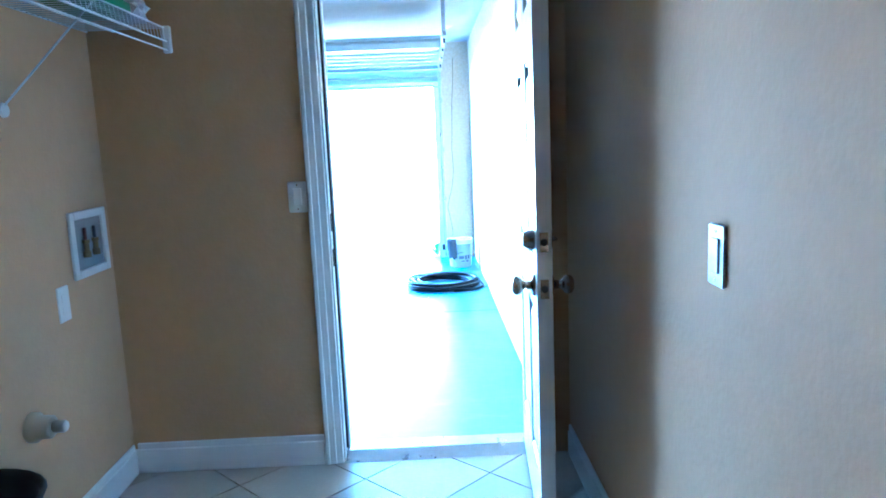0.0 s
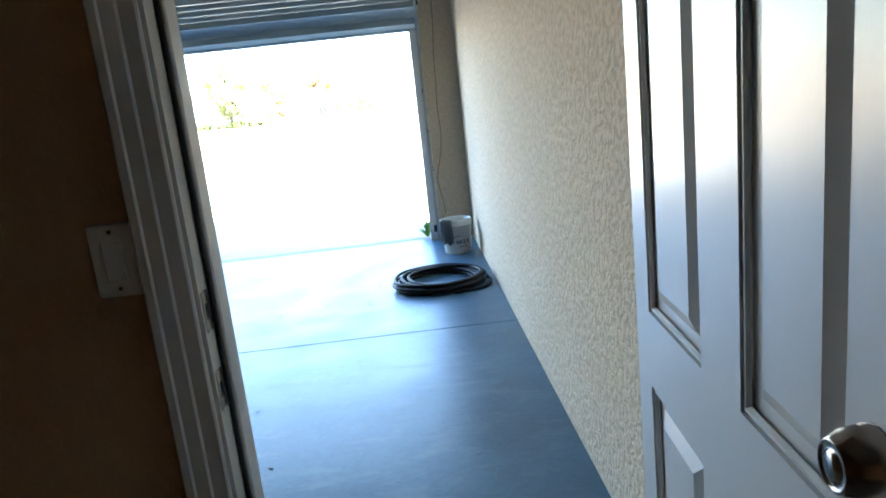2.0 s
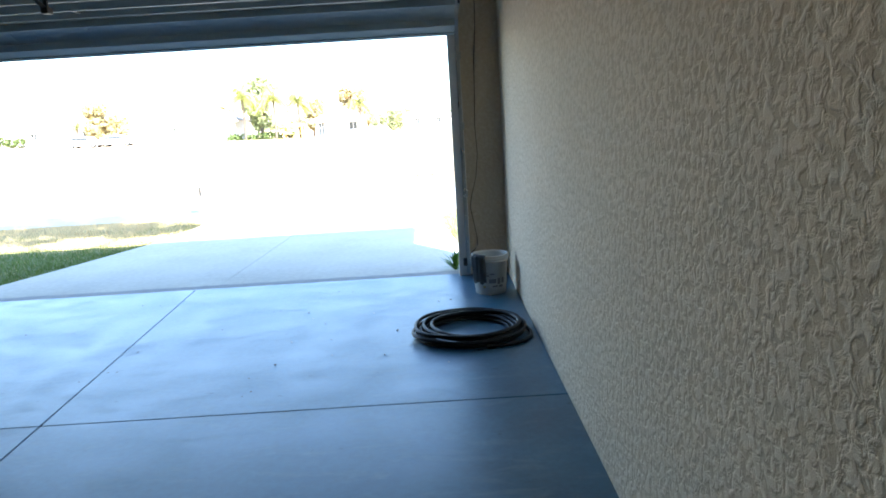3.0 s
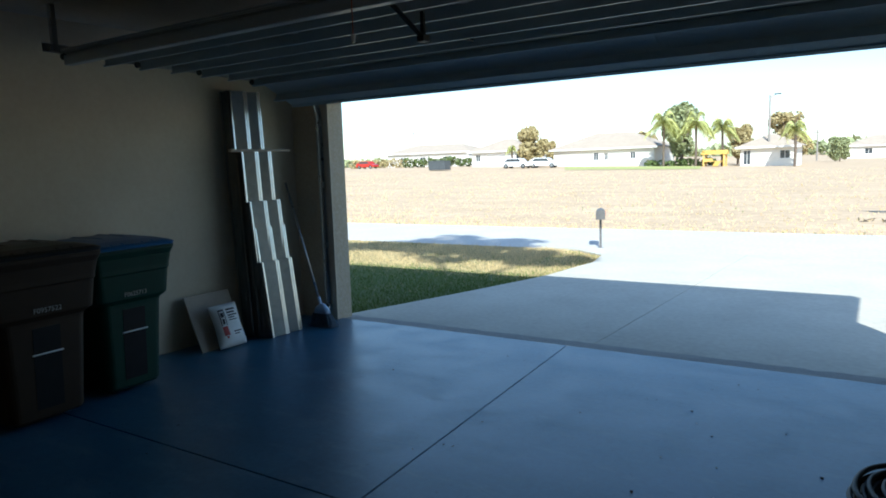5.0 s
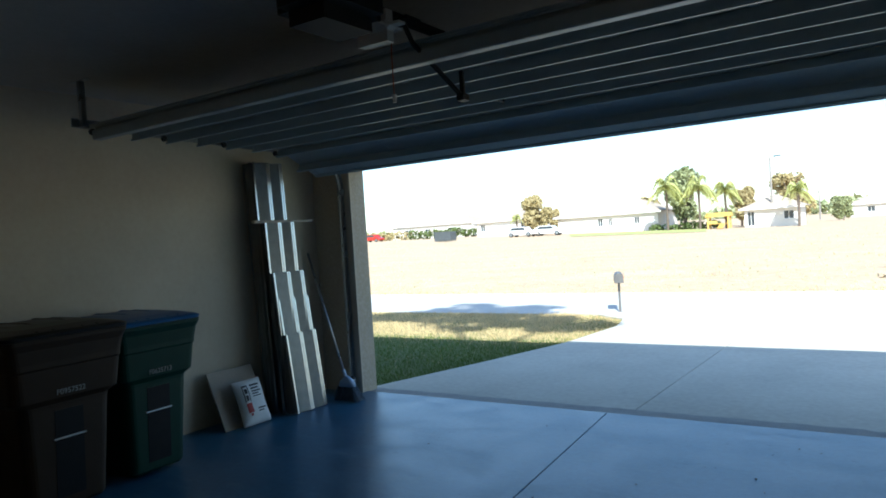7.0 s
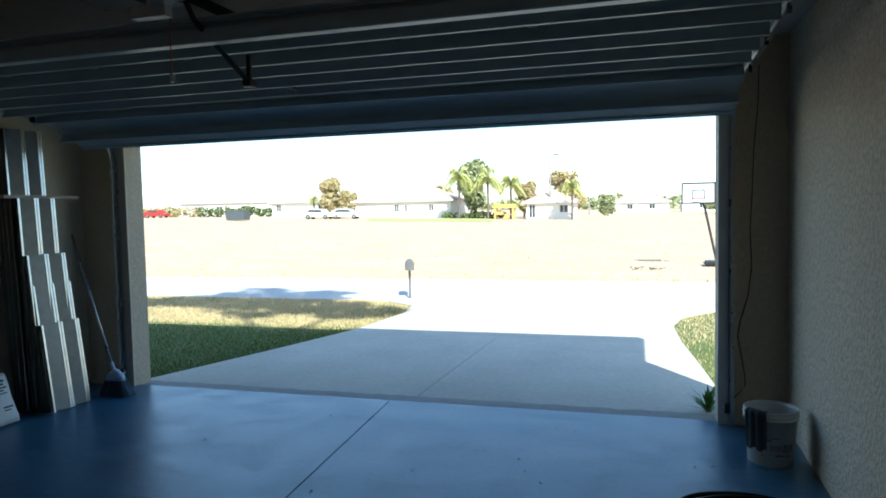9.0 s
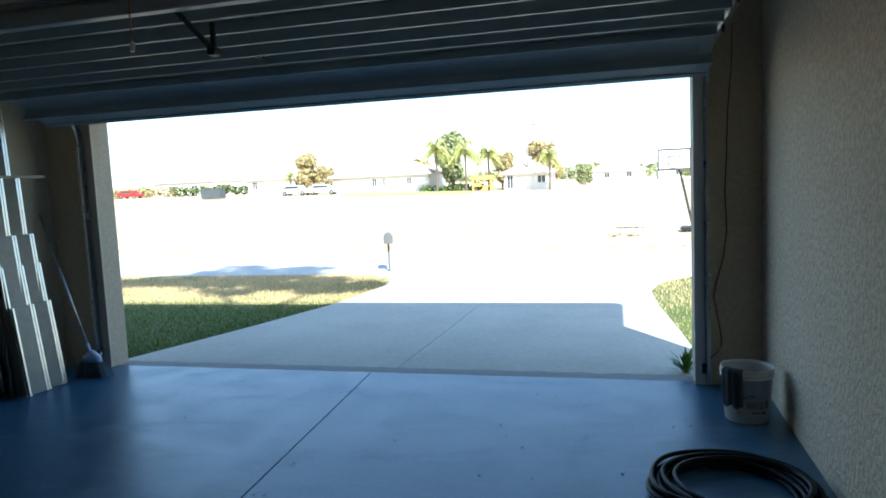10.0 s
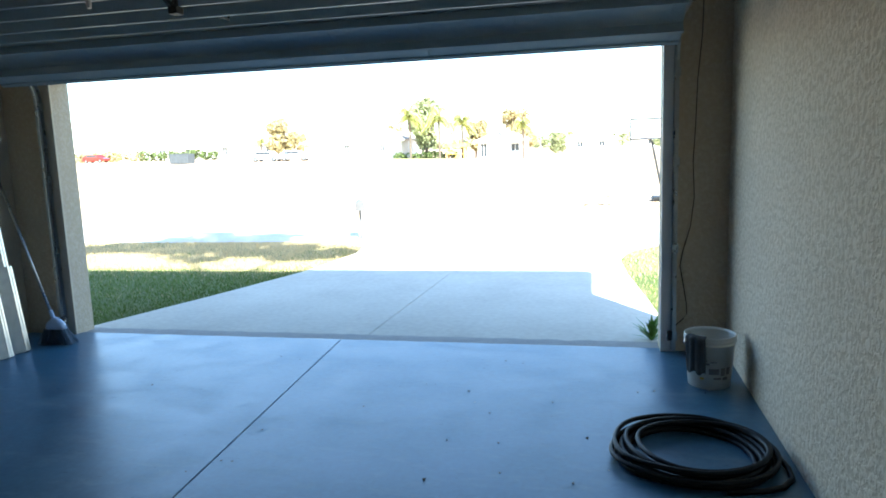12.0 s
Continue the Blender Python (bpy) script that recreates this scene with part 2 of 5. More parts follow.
def structure(name, bm, mat, label, category="wall"):
    return tagged(part(name, bm, mat), label, category, "", "structure")


structure("wall_left", box(XL - 0.2, XL, YI, 0.2, -0.1, 2.8), M_DRYWALL, "beige textured garage side wall behind the bins")
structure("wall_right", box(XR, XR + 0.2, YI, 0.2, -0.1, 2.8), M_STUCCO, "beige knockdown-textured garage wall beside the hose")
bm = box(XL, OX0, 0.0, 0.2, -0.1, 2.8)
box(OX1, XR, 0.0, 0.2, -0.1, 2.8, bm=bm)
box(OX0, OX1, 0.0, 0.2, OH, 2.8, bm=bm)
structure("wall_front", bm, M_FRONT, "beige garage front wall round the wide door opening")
bm = box(XL, DX0 - 0.018, YI, YB, -0.1, 2.8)
box(DX1 + 0.018, XR, YI, YB, -0.1, 2.8, bm=bm)
box(DX0 - 0.018, DX1 + 0.018, YI, YB, DH, 2.8, bm=bm)
box(DX0 - 0.018, DX1 + 0.018, YI, YB, -0.1, FZ - 0.013, bm=bm)
structure("wall_back", bm, M_BEIGE, "beige painted wall between laundry room and garage")
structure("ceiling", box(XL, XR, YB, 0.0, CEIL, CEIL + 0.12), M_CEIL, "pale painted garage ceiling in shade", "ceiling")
structure("wall_laundry_left", box(LX0 - 0.12, LX0, LY0, YI, FZ - 0.2, 2.8), M_BEIGE, "beige painted laundry wall with the washer outlet box")
structure("wall_laundry_right", box(LX1, LX1 + 0.12, LY0, YI, FZ - 0.2, 2.8), M_BEIGE, "beige painted laundry wall with a light switch")
structure("wall_laundry_end", box(LX0 - 0.12, LX1 + 0.12, LY0 - 0.12, LY0, FZ - 0.2, 2.8), M_BEIGE, "plain beige laundry end wall")
# roof over garage and house
structure("roof", box(-10.0, 1.30, -10.2, 0.35, 2.8, 2.92), M_ROOF, "brown shingled roof over the garage", "roof")
structure("ceiling_laundry", box(LX0, LX1, LY0, YI, LCEIL, LCEIL + 0.1), M_WHITE, "white laundry room ceiling", "ceiling")

# ---- ground ----
def ground_z(x, y):
    if y < 7.0:
        return -0.06 - 0.015 * max(0.0, y)
    if y < 11.0:
        return -0.165
    rise = 1.25 - 1.25 * max(0.0, min(1.0, (x + 70.0) / 60.0))
    return -0.165 + rise * min(1.0, (y - 11.0) / 75.0)


bm = bmesh.new()
xs = [-2500, -600, -200, -90] + [-60 + 2 * i for i in range(51)] + [60, 100, 250, 700, 2500]
ys = [-600, -100, -20, -8, 0.25] + [0.6 + 0.4 * i for i in range(17)] + [7.2, 8, 9, 10, 11] + [12 + 3 * i for i in range(27)] + [100, 130, 200, 500, 1500, 3000]
grid = [[bm.verts.new((x, y, ground_z(x, y) - (0.06 if y < 11 else 0.0) - (0.25 if -20 < y < 0.3 and -7 < x < 2 else 0.0))) for x in xs] for y in ys]
for j in range(len(ys) - 1):
    for i in range(len(xs) - 1):
        bm.faces.new((grid[j][i], grid[j][i + 1], grid[j + 1][i + 1], grid[j + 1][i]))
ground = structure("ground", bm, M_FIELD, "dry tan grass field and open land", "ground")

bm = bmesh.new()
for x0, x1 in ((-90, 60),):
    v = [bm.verts.new(p) for p in ((x0, 7.0, -0.165), (x1, 7.0, -0.165), (x1, 10.7, -0.15), (x0, 10.7, -0.15))]
    bm.faces.new(v)
structure("road", bm, M_ROAD, "pale sunlit residential street", "road")

# driveway slabs, lawn
DRIVE_L = [(-5.05, 0.25), (-4.62, 1.9), (-4.26, 3.5), (-4.15, 5.2), (-4.35, 6.1), (-5.1, 6.75), (-5.9, 7.0)]
DRIVE_R = [(0.16, 0.25), (0.05, 1.9), (-0.08, 3.4), (-0.13, 4.7), (0.05, 5.6), (0.5, 6.3), (1.5, 7.0)]


def drive_x(edge, y):
    for (xa, ya), (xb, yb) in zip(edge, edge[1:]):
        if ya <= y <= yb:
            return xa + (xb - xa) * (y - ya) / (yb - ya)
    return edge[-1][0] if y > edge[-1][1] else edge[0][0]


def sheet(x_from, x_to, y0, y1, lift, step=0.3, thick=0.12, cols=6):
    """A slab that follows the ground between two edges."""
    bm = bmesh.new()
    n = max(2, int((y1 - y0) / step) + 1)
    top = []
    for j in range(n):
        y = y0 + (y1 - y0) * j / (n - 1)
        a, b = x_from(y), x_to(y)
        top.append([bm.verts.new((a + (b - a) * i / cols, y, ground_z(0, y) + lift)) for i in range(cols + 1)])
    for j in range(n - 1):
        for i in range(cols):
            bm.faces.new((top[j][i], top[j][i + 1], top[j + 1][i + 1], top[j + 1][i]))
    up = bmesh.ops.extrude_face_region(bm, geom=bm.faces[:])
    bmesh.ops.translate(bm, vec=(0, 0, -thick), verts=[v for v in up["geom"] if isinstance(v, bmesh.types.BMVert)])
    bmesh.ops.recalc_face_normals(bm, faces=bm.faces)
    return bm


driveway = thing("driveway", "pale concrete driveway with a tooled centre joint", "driveway", kind="structure")
part("concrete_slab", sheet(lambda y: drive_x(DRIVE_L, y), lambda y: -2.32 + 0.02 * y, 0.265, 7.0, 0.04), M_CONCRETE, driveway)
part("concrete_slab", sheet(lambda y: -2.312 + 0.02 * y, lambda y: drive_x(DRIVE_R, y), 0.265, 7.0, 0.04), M_CONCRETE, driveway)

# lawns either side of the driveway
structure("lawn_left", sheet(lambda y: -60.0 + 0 * y, lambda y: drive_x(DRIVE_L, y) - 0.004, 0.25, 3.85, 0.0, cols=40), M_LAWN, "green lawn in the shade of the house", "lawn")
# dry, and its paler colour also stands in for sun past the roof's shadow
structure("verge_left", sheet(lambda y: -60.0 + 0 * y, lambda y: drive_x(DRIVE_L, y) - 0.004, 3.854, 7.0, 0.0, cols=40), M_VERGE, "dry verge between lawn and street, tan also painted for sun", "verge")
structure("lawn_right", sheet(lambda y: drive_x(DRIVE_R, y) + 0.004, lambda y: 40.0 + 0 * y, 0.25, 7.0, 0.0, cols=30), M_LAWN, "strip of green lawn beside the driveway", "lawn")

# garage floor: four painted slabs with open joints
floor = tagged(part("floor", box(XL, XR, YB, 0.268, -0.15, -0.030), M_GAP), "blue-grey painted concrete garage floor with joints", "floor", "", "structure")
JY = -2.857


def joint_x(y):
    """The centre joint, not quite square to the walls."""
    return -2.458 - 0.066 * y


for side in (-1, 1):
    for y0, y1 in ((YB, JY - 0.004), (JY + 0.004, 0.06)):
        edge = XL if side < 0 else XR
        a, b = joint_x(y0) + side * 0.004, joint_x(y1) + side * 0.004
        part("floor_slab", prism([(a, y0), (edge, y0), (edge, y1), (b, y1)], -0.03, 0.0, bevel=0.002), M_FLOOR, floor)
rng = random.Random(17)
edge_pts = [(OX0 - 0.1 + (OX1 - OX0 + 0.2) * i / 60, 0.243 + rng.uniform(-0.016, 0.008) - (0.02 if rng.random() < 0.12 else 0.0)) for i in range(61)]
part("threshold_strip", prism([(OX1 + 0.1, 0.066), (OX0 - 0.1, 0.066)] + edge_pts, -0.14, -0.008, bevel=0.0), M_APRON, floor, "rough unpainted concrete strip with a broken edge")

# laundry floor with diagonal tiles
lfloor = tagged(part("floor_laundry", box(LX0, LX1, LY0, YB, FZ - 0.15, FZ - 0.006), M_GROUT), "beige ceramic tiles laid diagonally", "floor", "", "structure")


def clip(poly, axis, limit, keep_below):
    out = []
    for p, q in zip(poly, poly[1:] + poly[:1]):
        a, b = (p[axis] <= limit) == keep_below, (q[axis] <= limit) == keep_below
        if a:
            out.append(p)
        if a != b:
            f = (limit - p[axis]) / (q[axis] - p[axis])
            out.append((p[0] + f * (q[0] - p[0]), p[1] + f * (q[1] - p[1])))
    return out


def diagonal_tiles():
    s, gap, c = 0.335, 0.006, math.sqrt(0.5)
    for i in range(-24, 25):
        for j in range(-24, 25):
            cx, cy = (i - j) * s * c - 0.17, -6.17 + (i + j) * s * c
            h = (s - gap) / 2 * math.sqrt(2)
            poly = [(cx + h, cy), (cx, cy + h), (cx - h, cy), (cx, cy - h)]
            for axis, limit, below in ((0, LX0, False), (0, LX1, True), (1, -8.9, False), (1, YI, True)):
                poly = clip(poly, axis, limit, below) if poly else poly
            if len(poly) > 2:
                yield poly


for poly in diagonal_tiles():
    part("tile", prism(poly, FZ - 0.012, FZ, bevel=0.0), M_TILE, lfloor)

# ---- entry door, frame and trim ----
frame_ob = thing("door_1", "white painted timber door frame with moulded casing", "door frame", kind="structure")


def casing(x0, x1, z0, z1, y, toward, upright=True):
    """Moulded flat trim: three stepped bands."""
    bm = None
    for a, b, d in ((0.0, 0.45, 0.012), (0.38, 0.8, 0.017), (0.74, 1.0, 0.021)):
        if upright:
            bm = box(x0 + (x1 - x0) * a, x0 + (x1 - x0) * b, min(y, y + toward * d), max(y, y + toward * d), z0, z1, 0.003, bm)
        else:
            bm = box(x0, x1, min(y, y + toward * d), max(y, y + toward * d), z0 + (z1 - z0) * a, z0 + (z1 - z0) * b, 0.003, bm)
    return bm


part("jamb", box(DX0 - 0.018, DX0, YI + 0.001, YB - 0.001, FZ, DH), M_WHITE, frame_ob)
part("jamb", box(DX1, DX1 + 0.018, YI + 0.001, YB - 0.001, FZ, DH), M_WHITE, frame_ob)
part("head_jamb", box(DX0, DX1, YI + 0.001, YB - 0.001, DH - 0.02, DH), M_WHITE, frame_ob)
part("door_stop", box(DX0, DX0 + 0.014, YI + 0.052, YI + 0.092, FZ + 0.03, DH - 0.02, 0.003), M_WHITE, frame_ob)
part("casing", casing(DX0 - 0.006, DX0 - 0.076, FZ, DH + 0.08, YI, -1), M_WHITE, frame_ob)
part("casing", casing(DX1 + 0.003, DX1 + 0.038, FZ, DH + 0.08, YI, -1), M_WHITE, frame_ob)
part("casing", casing(DX0 - 0.004, DX1 + 0.004, DH - 0.004, DH + 0.078, YI, -1, False), M_WHITE, frame_ob)
part("casing", casing(DX0 - 0.006, DX0 - 0.07, 0.0, DH + 0.06, YB, 1), M_WHITE, frame_ob)
part("casing", casing(DX1 + 0.006, DX1 + 0.068, 0.0, DH + 0.06, YB, 1), M_WHITE, frame_ob)
part("weatherstrip", box(DX0 + 0.001, DX0 + 0.009, YI + 0.043, YI + 0.0515, FZ + 0.04, DH - 0.03, 0.002), M_DARK, frame_ob, "dark foam weatherstrip")
for z in (1.03, 1.165):
    st = part("strike_plate", prism([(-0.014, -0.034), (0.014, -0.034), (0.014, 0.034), (-0.014, 0.034)], 0, 0.002, bevel=0.0006), M_NICKEL, frame_ob, "satin nickel strike plate")
    st.matrix_world = Matrix.Translation((DX0, YI + 0.022, z)) @ pose(0, 0, 0, 0, 90, 0) @ pose(0, 0, 0, 0, 0, 90)
    lip = part("strike_hole", box(-0.007, 0.007, -0.013, 0.013, 0.0022, 0.0028), M_GAP, st)
thresh = part("threshold", prism([(YI - 0.01, FZ - 0.012), (YB + 0.03, FZ - 0.012), (YB + 0.03, FZ), (YB - 0.01, FZ + 0.022), (YI + 0.06, FZ + 0.022), (YI - 0.01, FZ)], DX0, DX1,
              m=Matrix(((0, 0, 1, 0), (1, 0, 0, 0), (0, 1, 0, 0), (0, 0, 0, 1))), bevel=0.001), M_GALV, frame_ob, "aluminium threshold strip")
sill_base = structure("step", box(DX0 - 0.02, DX1 + 0.02, YB + 0.0005, YB + 0.05, 0.0, FZ - 0.013, 0.004), M_CONCRETE, "raised concrete sill under the entry door", "step")

# baseboards
base = thing("baseboard", "white moulded baseboard along the laundry walls", "baseboard", kind="structure")
for bmx in (box(LX0, DX0 - 0.078, YI - 0.014, YI, FZ, FZ + 0.10, 0.004), box(LX0 + 0.0142, DX0 - 0.078, YI - 0.010, YI, FZ + 0.098, FZ + 0.125, 0.004),
            box(LX0, LX0 + 0.014, LY0, YI - 0.0145, FZ, FZ + 0.10, 0.004), box(LX0, LX0 + 0.010, LY0, YI - 0.0145, FZ + 0.098, FZ + 0.125, 0.004),
            box(LX1 - 0.014, LX1, LY0, YI - 0.022, FZ, FZ + 0.10, 0.004), box(LX1 - 0.010, LX1, LY0, YI - 0.022, FZ + 0.098, FZ + 0.125, 0.004)):
    part("board", bmx, M_WHITE, base)

# the door leaf
DW, DT, DHT = 0.767, 0.044, 2.02
door = thing("entry_door", "white six-panel entry door standing open against the wall", "door", pose(0.276, -5.93, FZ + 0.012, 0, 0, -4.0))
cols = [(0.080, 0.325), (0.452, 0.670)]
rows_z = [(0.20, 0.728), (0.862, 1.47), (1.62, 1.90)]
ys_cut = [0.0, cols[0][0], cols[0][1], cols[1][0], cols[1][1], DW]
for a, b in ((ys_cut[0], ys_cut[1]), (ys_cut[2], ys_cut[3]), (ys_cut[4], ys_cut[5])):
    part("stile", box(-DT, 0, -b, -a, 0, DHT, 0.0), M_DOOR, door)
zc = [0.0] + [z for r in rows_z for z in r] + [DHT]
for c0, c1 in cols:
    for k in range(0, 8, 2):
        part("rail", box(-DT, 0, -c1, -c0, zc[k], zc[k + 1]), M_DOOR, door)
    for z0, z1 in rows_z:
        bm = box(-DT + 0.012, -0.012, -c1, -c0, z0, z1)
        for s in (-1, 1):
            for k, (ins, hgt) in enumerate(((0.0, 0.0),)):
                x_face = -DT / 2 + s * (DT / 2 - 0.012)
                x_top = -DT / 2 + s * (DT / 2 - 0.003)
                # ogee lip round the recess
                for (ya, yb, za, zb) in ((c0, c0 + 0.012, z0, z1), (c1 - 0.012, c1, z0, z1), (c0, c1, z0, z0 + 0.012), (c0, c1, z1 - 0.012, z1)):
                    box(min(x_face, x_top), max(x_face, x_top), -yb, -ya, za, zb, 0.004, bm)
                # raised field
                own = bmesh.new()
                o, i = 0.030, 0.052
                ring = []
                for e, x in ((o, x_face), (i, x_top)):
                    ring.append([own.verts.new((x, y, z)) for y, z in ((-c0 - e, z0 + e), (-c1 + e, z0 + e), (-c1 + e, z1 - e), (-c0 - e, z1 - e))])
                for q in range(4):
                    own.faces.new((ring[0][q], ring[0][(q + 1) % 4], ring[1][(q + 1) % 4], ring[1][q]))
                own.faces.new(ring[1])
                bmesh.ops.recalc_face_normals(own, faces=own.faces)
                bm = merged(bm, own)
        part("panel", bm, M_DOOR, door)


def knob(parent, x, side, z):
    """A round knob on a stem with its rose, standing out of the leaf."""
    prof = [(0.0, 0.0), (0.033, 0.0), (0.0335, 0.003), (0.029, 0.009), (0.014, 0.013), (0.012, 0.030), (0.016, 0.036), (0.025, 0.042), (0.0285, 0.052), (0.026, 0.062), (0.017, 0.068), (0.0, 0.070)]
    ob = part("door_knob", lathe(prof, 28), M_NICKEL, parent, "satin nickel round door knob", True)
    ob.matrix_local = Matrix.Translation((x, -DW + 0.062, z)) @ pose(0, 0, 0, 0, 90 * side, 0)


knob(door, -DT, -1, 0.809)
knob(door, 0.0, 1, 0.809)
prof = [(0.0, 0.0), (0.030, 0.0), (0.030, 0.004), (0.027, 0.022), (0.021, 0.034), (0.019, 0.035), (0.018, 0.033), (0.012, 0.033), (0.011, 0.035), (0.0, 0.035)]
ob = part("deadbolt", lathe(prof, 28), M_NICKEL, door, "satin nickel deadbolt cylinder", True)
ob.matrix_local = Matrix.Translation((-DT, -DW + 0.062, 0.945)) @ pose(0, 0, 0, 0, -90, 0)
bm = lathe([(0.0, 0.0), (0.03, 0.0), (0.028, 0.006), (0.01, 0.008), (0.0, 0.008)], 24)
box(-0.004, 0.004, -0.016, 0.016, 0.006, 0.022, 0.002, bm)
ob = part("thumb_turn", bm, M_NICKEL, door, "satin nickel thumb turn")
ob.matrix_local = Matrix.Translation((0.0, -DW + 0.062, 0.945)) @ pose(0, 0, 0, 0, 90, 0)
for z, h in ((0.809, 0.057), (0.945, 0.057)):
    ob = part("latch_plate", box(-DT / 2 - 0.0125, -DT / 2 + 0.0125, -DW - 0.0015, -DW + 0.001, z - h / 2, z + h / 2, 0.0006), M_NICKEL, door, "nickel latch plate")
    part("latch_bolt", lathe([(0.0, 0.0), (0.011, 0.0), (0.010, 0.004), (0.0, 0.004)], 16, m=Matrix.Translation((-DT / 2, -DW - 0.0015, z)) @ pose(0, 0, 0, 90, 0, 0)), M_DARK, ob)
for z in (0.2, 1.0, 1.8):
    bm = cyl(0.006, 0.006, (0.006, 0.004, z - 0.045), (0.006, 0.004, z + 0.045), 10)
    box(-0.004, 0.003, 0.0, 0.075, z - 0.045, z + 0.045, 0, bm)
    part("hinge", bm, M_NICKEL, door, "nickel butt hinge")

# ---- laundry fixtures ----
M_PLASTIC = material("white plastic", (0.75, 0.74, 0.71), 0.3, second=(0.7, 0.69, 0.66), scale=8, fine=0.04)
M_IVORY = material("ivory plastic", (0.55, 0.50, 0.40), 0.4, second=(0.5, 0.45, 0.36), scale=8, fine=0.05)
M_WIRE = material("white vinyl wire", (0.72, 0.74, 0.76), 0.35, second=(0.66, 0.68, 0.7), scale=10, fine=0.04)
M_BRASS = material("tarnished brass", (0.25, 0.18, 0.09), 0.4, 0.9, second=(0.17, 0.12, 0.06), scale=40)
M_RED = material("dark red valve handle", (0.12, 0.03, 0.025), 0.4)
M_OUTBACK = material("box back in painted shade", (0.30, 0.30, 0.30), 0.5)
M_BLUE = material("dark valve handle", (0.03, 0.035, 0.05), 0.4)


def switch_plate(m, label, toggles=1):
    ob = thing("light_switch", label, "light switch", m)
    w = 0.035 + 0.023 * (toggles - 1)
    part("cover_plate", box(-w, w, -0.058, 0.058, 0, 0.006, 0.003, seg=2), M_PLASTIC, ob)
    for k in range(toggles):
        x = (k - (toggles - 1) / 2) * 0.046
        part("rocker", box(x - 0.016, x + 0.016, -0.033, 0.033, 0.0055, 0.0095, 0.002), M_PLASTIC, ob)
        for z in (-0.045, 0.045):
            part("screw", lathe([(0, 0.0075), (0.003, 0.0072), (0.0034, 0.005)], 8, m=Matrix.Translation((x, z, 0))), M_NICKEL, ob)
    return ob


R_Y = Matrix(((1, 0, 0, 0), (0, 0, -1, 0), (0, 1, 0, 0), (0, 0, 0, 1)))      # plate lying in x, z and facing -y
switch_plate(Matrix.Translation((-0.611, YI, 1.270)) @ R_Y, "white rocker switch plate beside the entry door casing")
R_X = Matrix(((0, 0, -1, 0), (-1, 0, 0, 0), (0, 1, 0, 0), (0, 0, 0, 1)))     # facing -x
switch_plate(Matrix.Translation((LX1, -7.382, 1.228)) @ R_X, "white rocker switch plate on the beige laundry wall")
R_PX = Matrix(((0, 0, 1, 0), (1, 0, 0, 0), (0, 1, 0, 0), (0, 0, 0, 1)))      # facing +x
outlet = thing("wall_outlet", "white duplex outlet plate below the washer box", "outlet", Matrix.Translation((LX0, -6.400, 0.982)) @ R_PX)
part("cover_plate", box(-0.035, 0.035, -0.058, 0.058, 0, 0.006, 0.003), M_PLASTIC, outlet)
for z in (-0.02, 0.02):
    part("socket", box(-0.016, 0.016, z - 0.014, z + 0.014, 0.0055, 0.008, 0.003), M_PLASTIC, outlet)

# washer outlet box; its flat grey back paints the shade of the wall recess
wbox = thing("washer_outlet_box", "white recessed washer outlet box with valves", "outlet box", Matrix.Translation((LX0, -6.188, 1.155)) @ R_PX @ Matrix.Diagonal((0.94, 0.94, 1, 1)))
bm = box(-0.135, -0.105, -0.122, 0.122, 0, 0.012, 0.003)
box(0.105, 0.135, -0.122, 0.122, 0, 0.012, 0.003, bm)
box(-0.105, 0.105, 0.092, 0.122, 0, 0.012, 0.003, bm)
box(-0.105, 0.105, -0.122, -0.092, 0, 0.012, 0.003, bm)
part("frame", bm, M_PLASTIC, wbox)
bm = box(-0.105, 0.105, -0.092, 0.092, 0.0008, 0.0018)
part("back", bm, M_OUTBACK, wbox, "flat box back, recess shade painted grey")
for x, mat in ((-0.04, M_RED), (0.03, M_BLUE)):
    v = part("valve", lathe([(0.0, 0.0), (0.013, 0.0), (0.013, 0.02), (0.009, 0.025), (0.009, 0.05), (0.012, 0.052), (0.012, 0.065), (0, 0.065)], 14, m=Matrix.Translation((x, -0.05, 0.012)) @ pose(0, 0, 0, -90, 0, 0)), M_BRASS, wbox, "tarnished brass valve")
    part("valve_handle", box(x - 0.006, x + 0.006, 0.012, 0.06, 0.006, 0.016, 0.003), mat, v)

# dryer vent stub
vent = thing("wall_knob_stub", "ivory plastic pipe stub with a round cap", "pipe stub", Matrix.Translation((LX0, -6.655, 0.668)) @ R_PX)
part("collar", lathe([(0.045, 0.0), (0.045, 0.018), (0.036, 0.024), (0.034, 0.06), (0.03, 0.064), (0.0, 0.064)], 24), M_IVORY, vent, smooth=True)
part("cap", lathe([(0.0, 0.066), (0.016, 0.066), (0.018, 0.072), (0.018, 0.098), (0.014, 0.104), (0.0, 0.104)], 16), M_PLASTIC, vent, smooth=True)

# dark appliance edge on the floor by the laundry wall
dark_bin = thing("wastebasket", "black plastic wastebasket on the tiled floor", "wastebasket", pose(-1.10, -7.30, FZ))
part("body", lathe([(0.0, 0.0), (0.11, 0.0), (0.12, 0.01), (0.152, 0.55), (0.162, 0.565), (0.155, 0.57), (0.145, 0.555), (0.112, 0.02), (0, 0.02)], 28), M_BLACK, dark_bin, smooth=True)

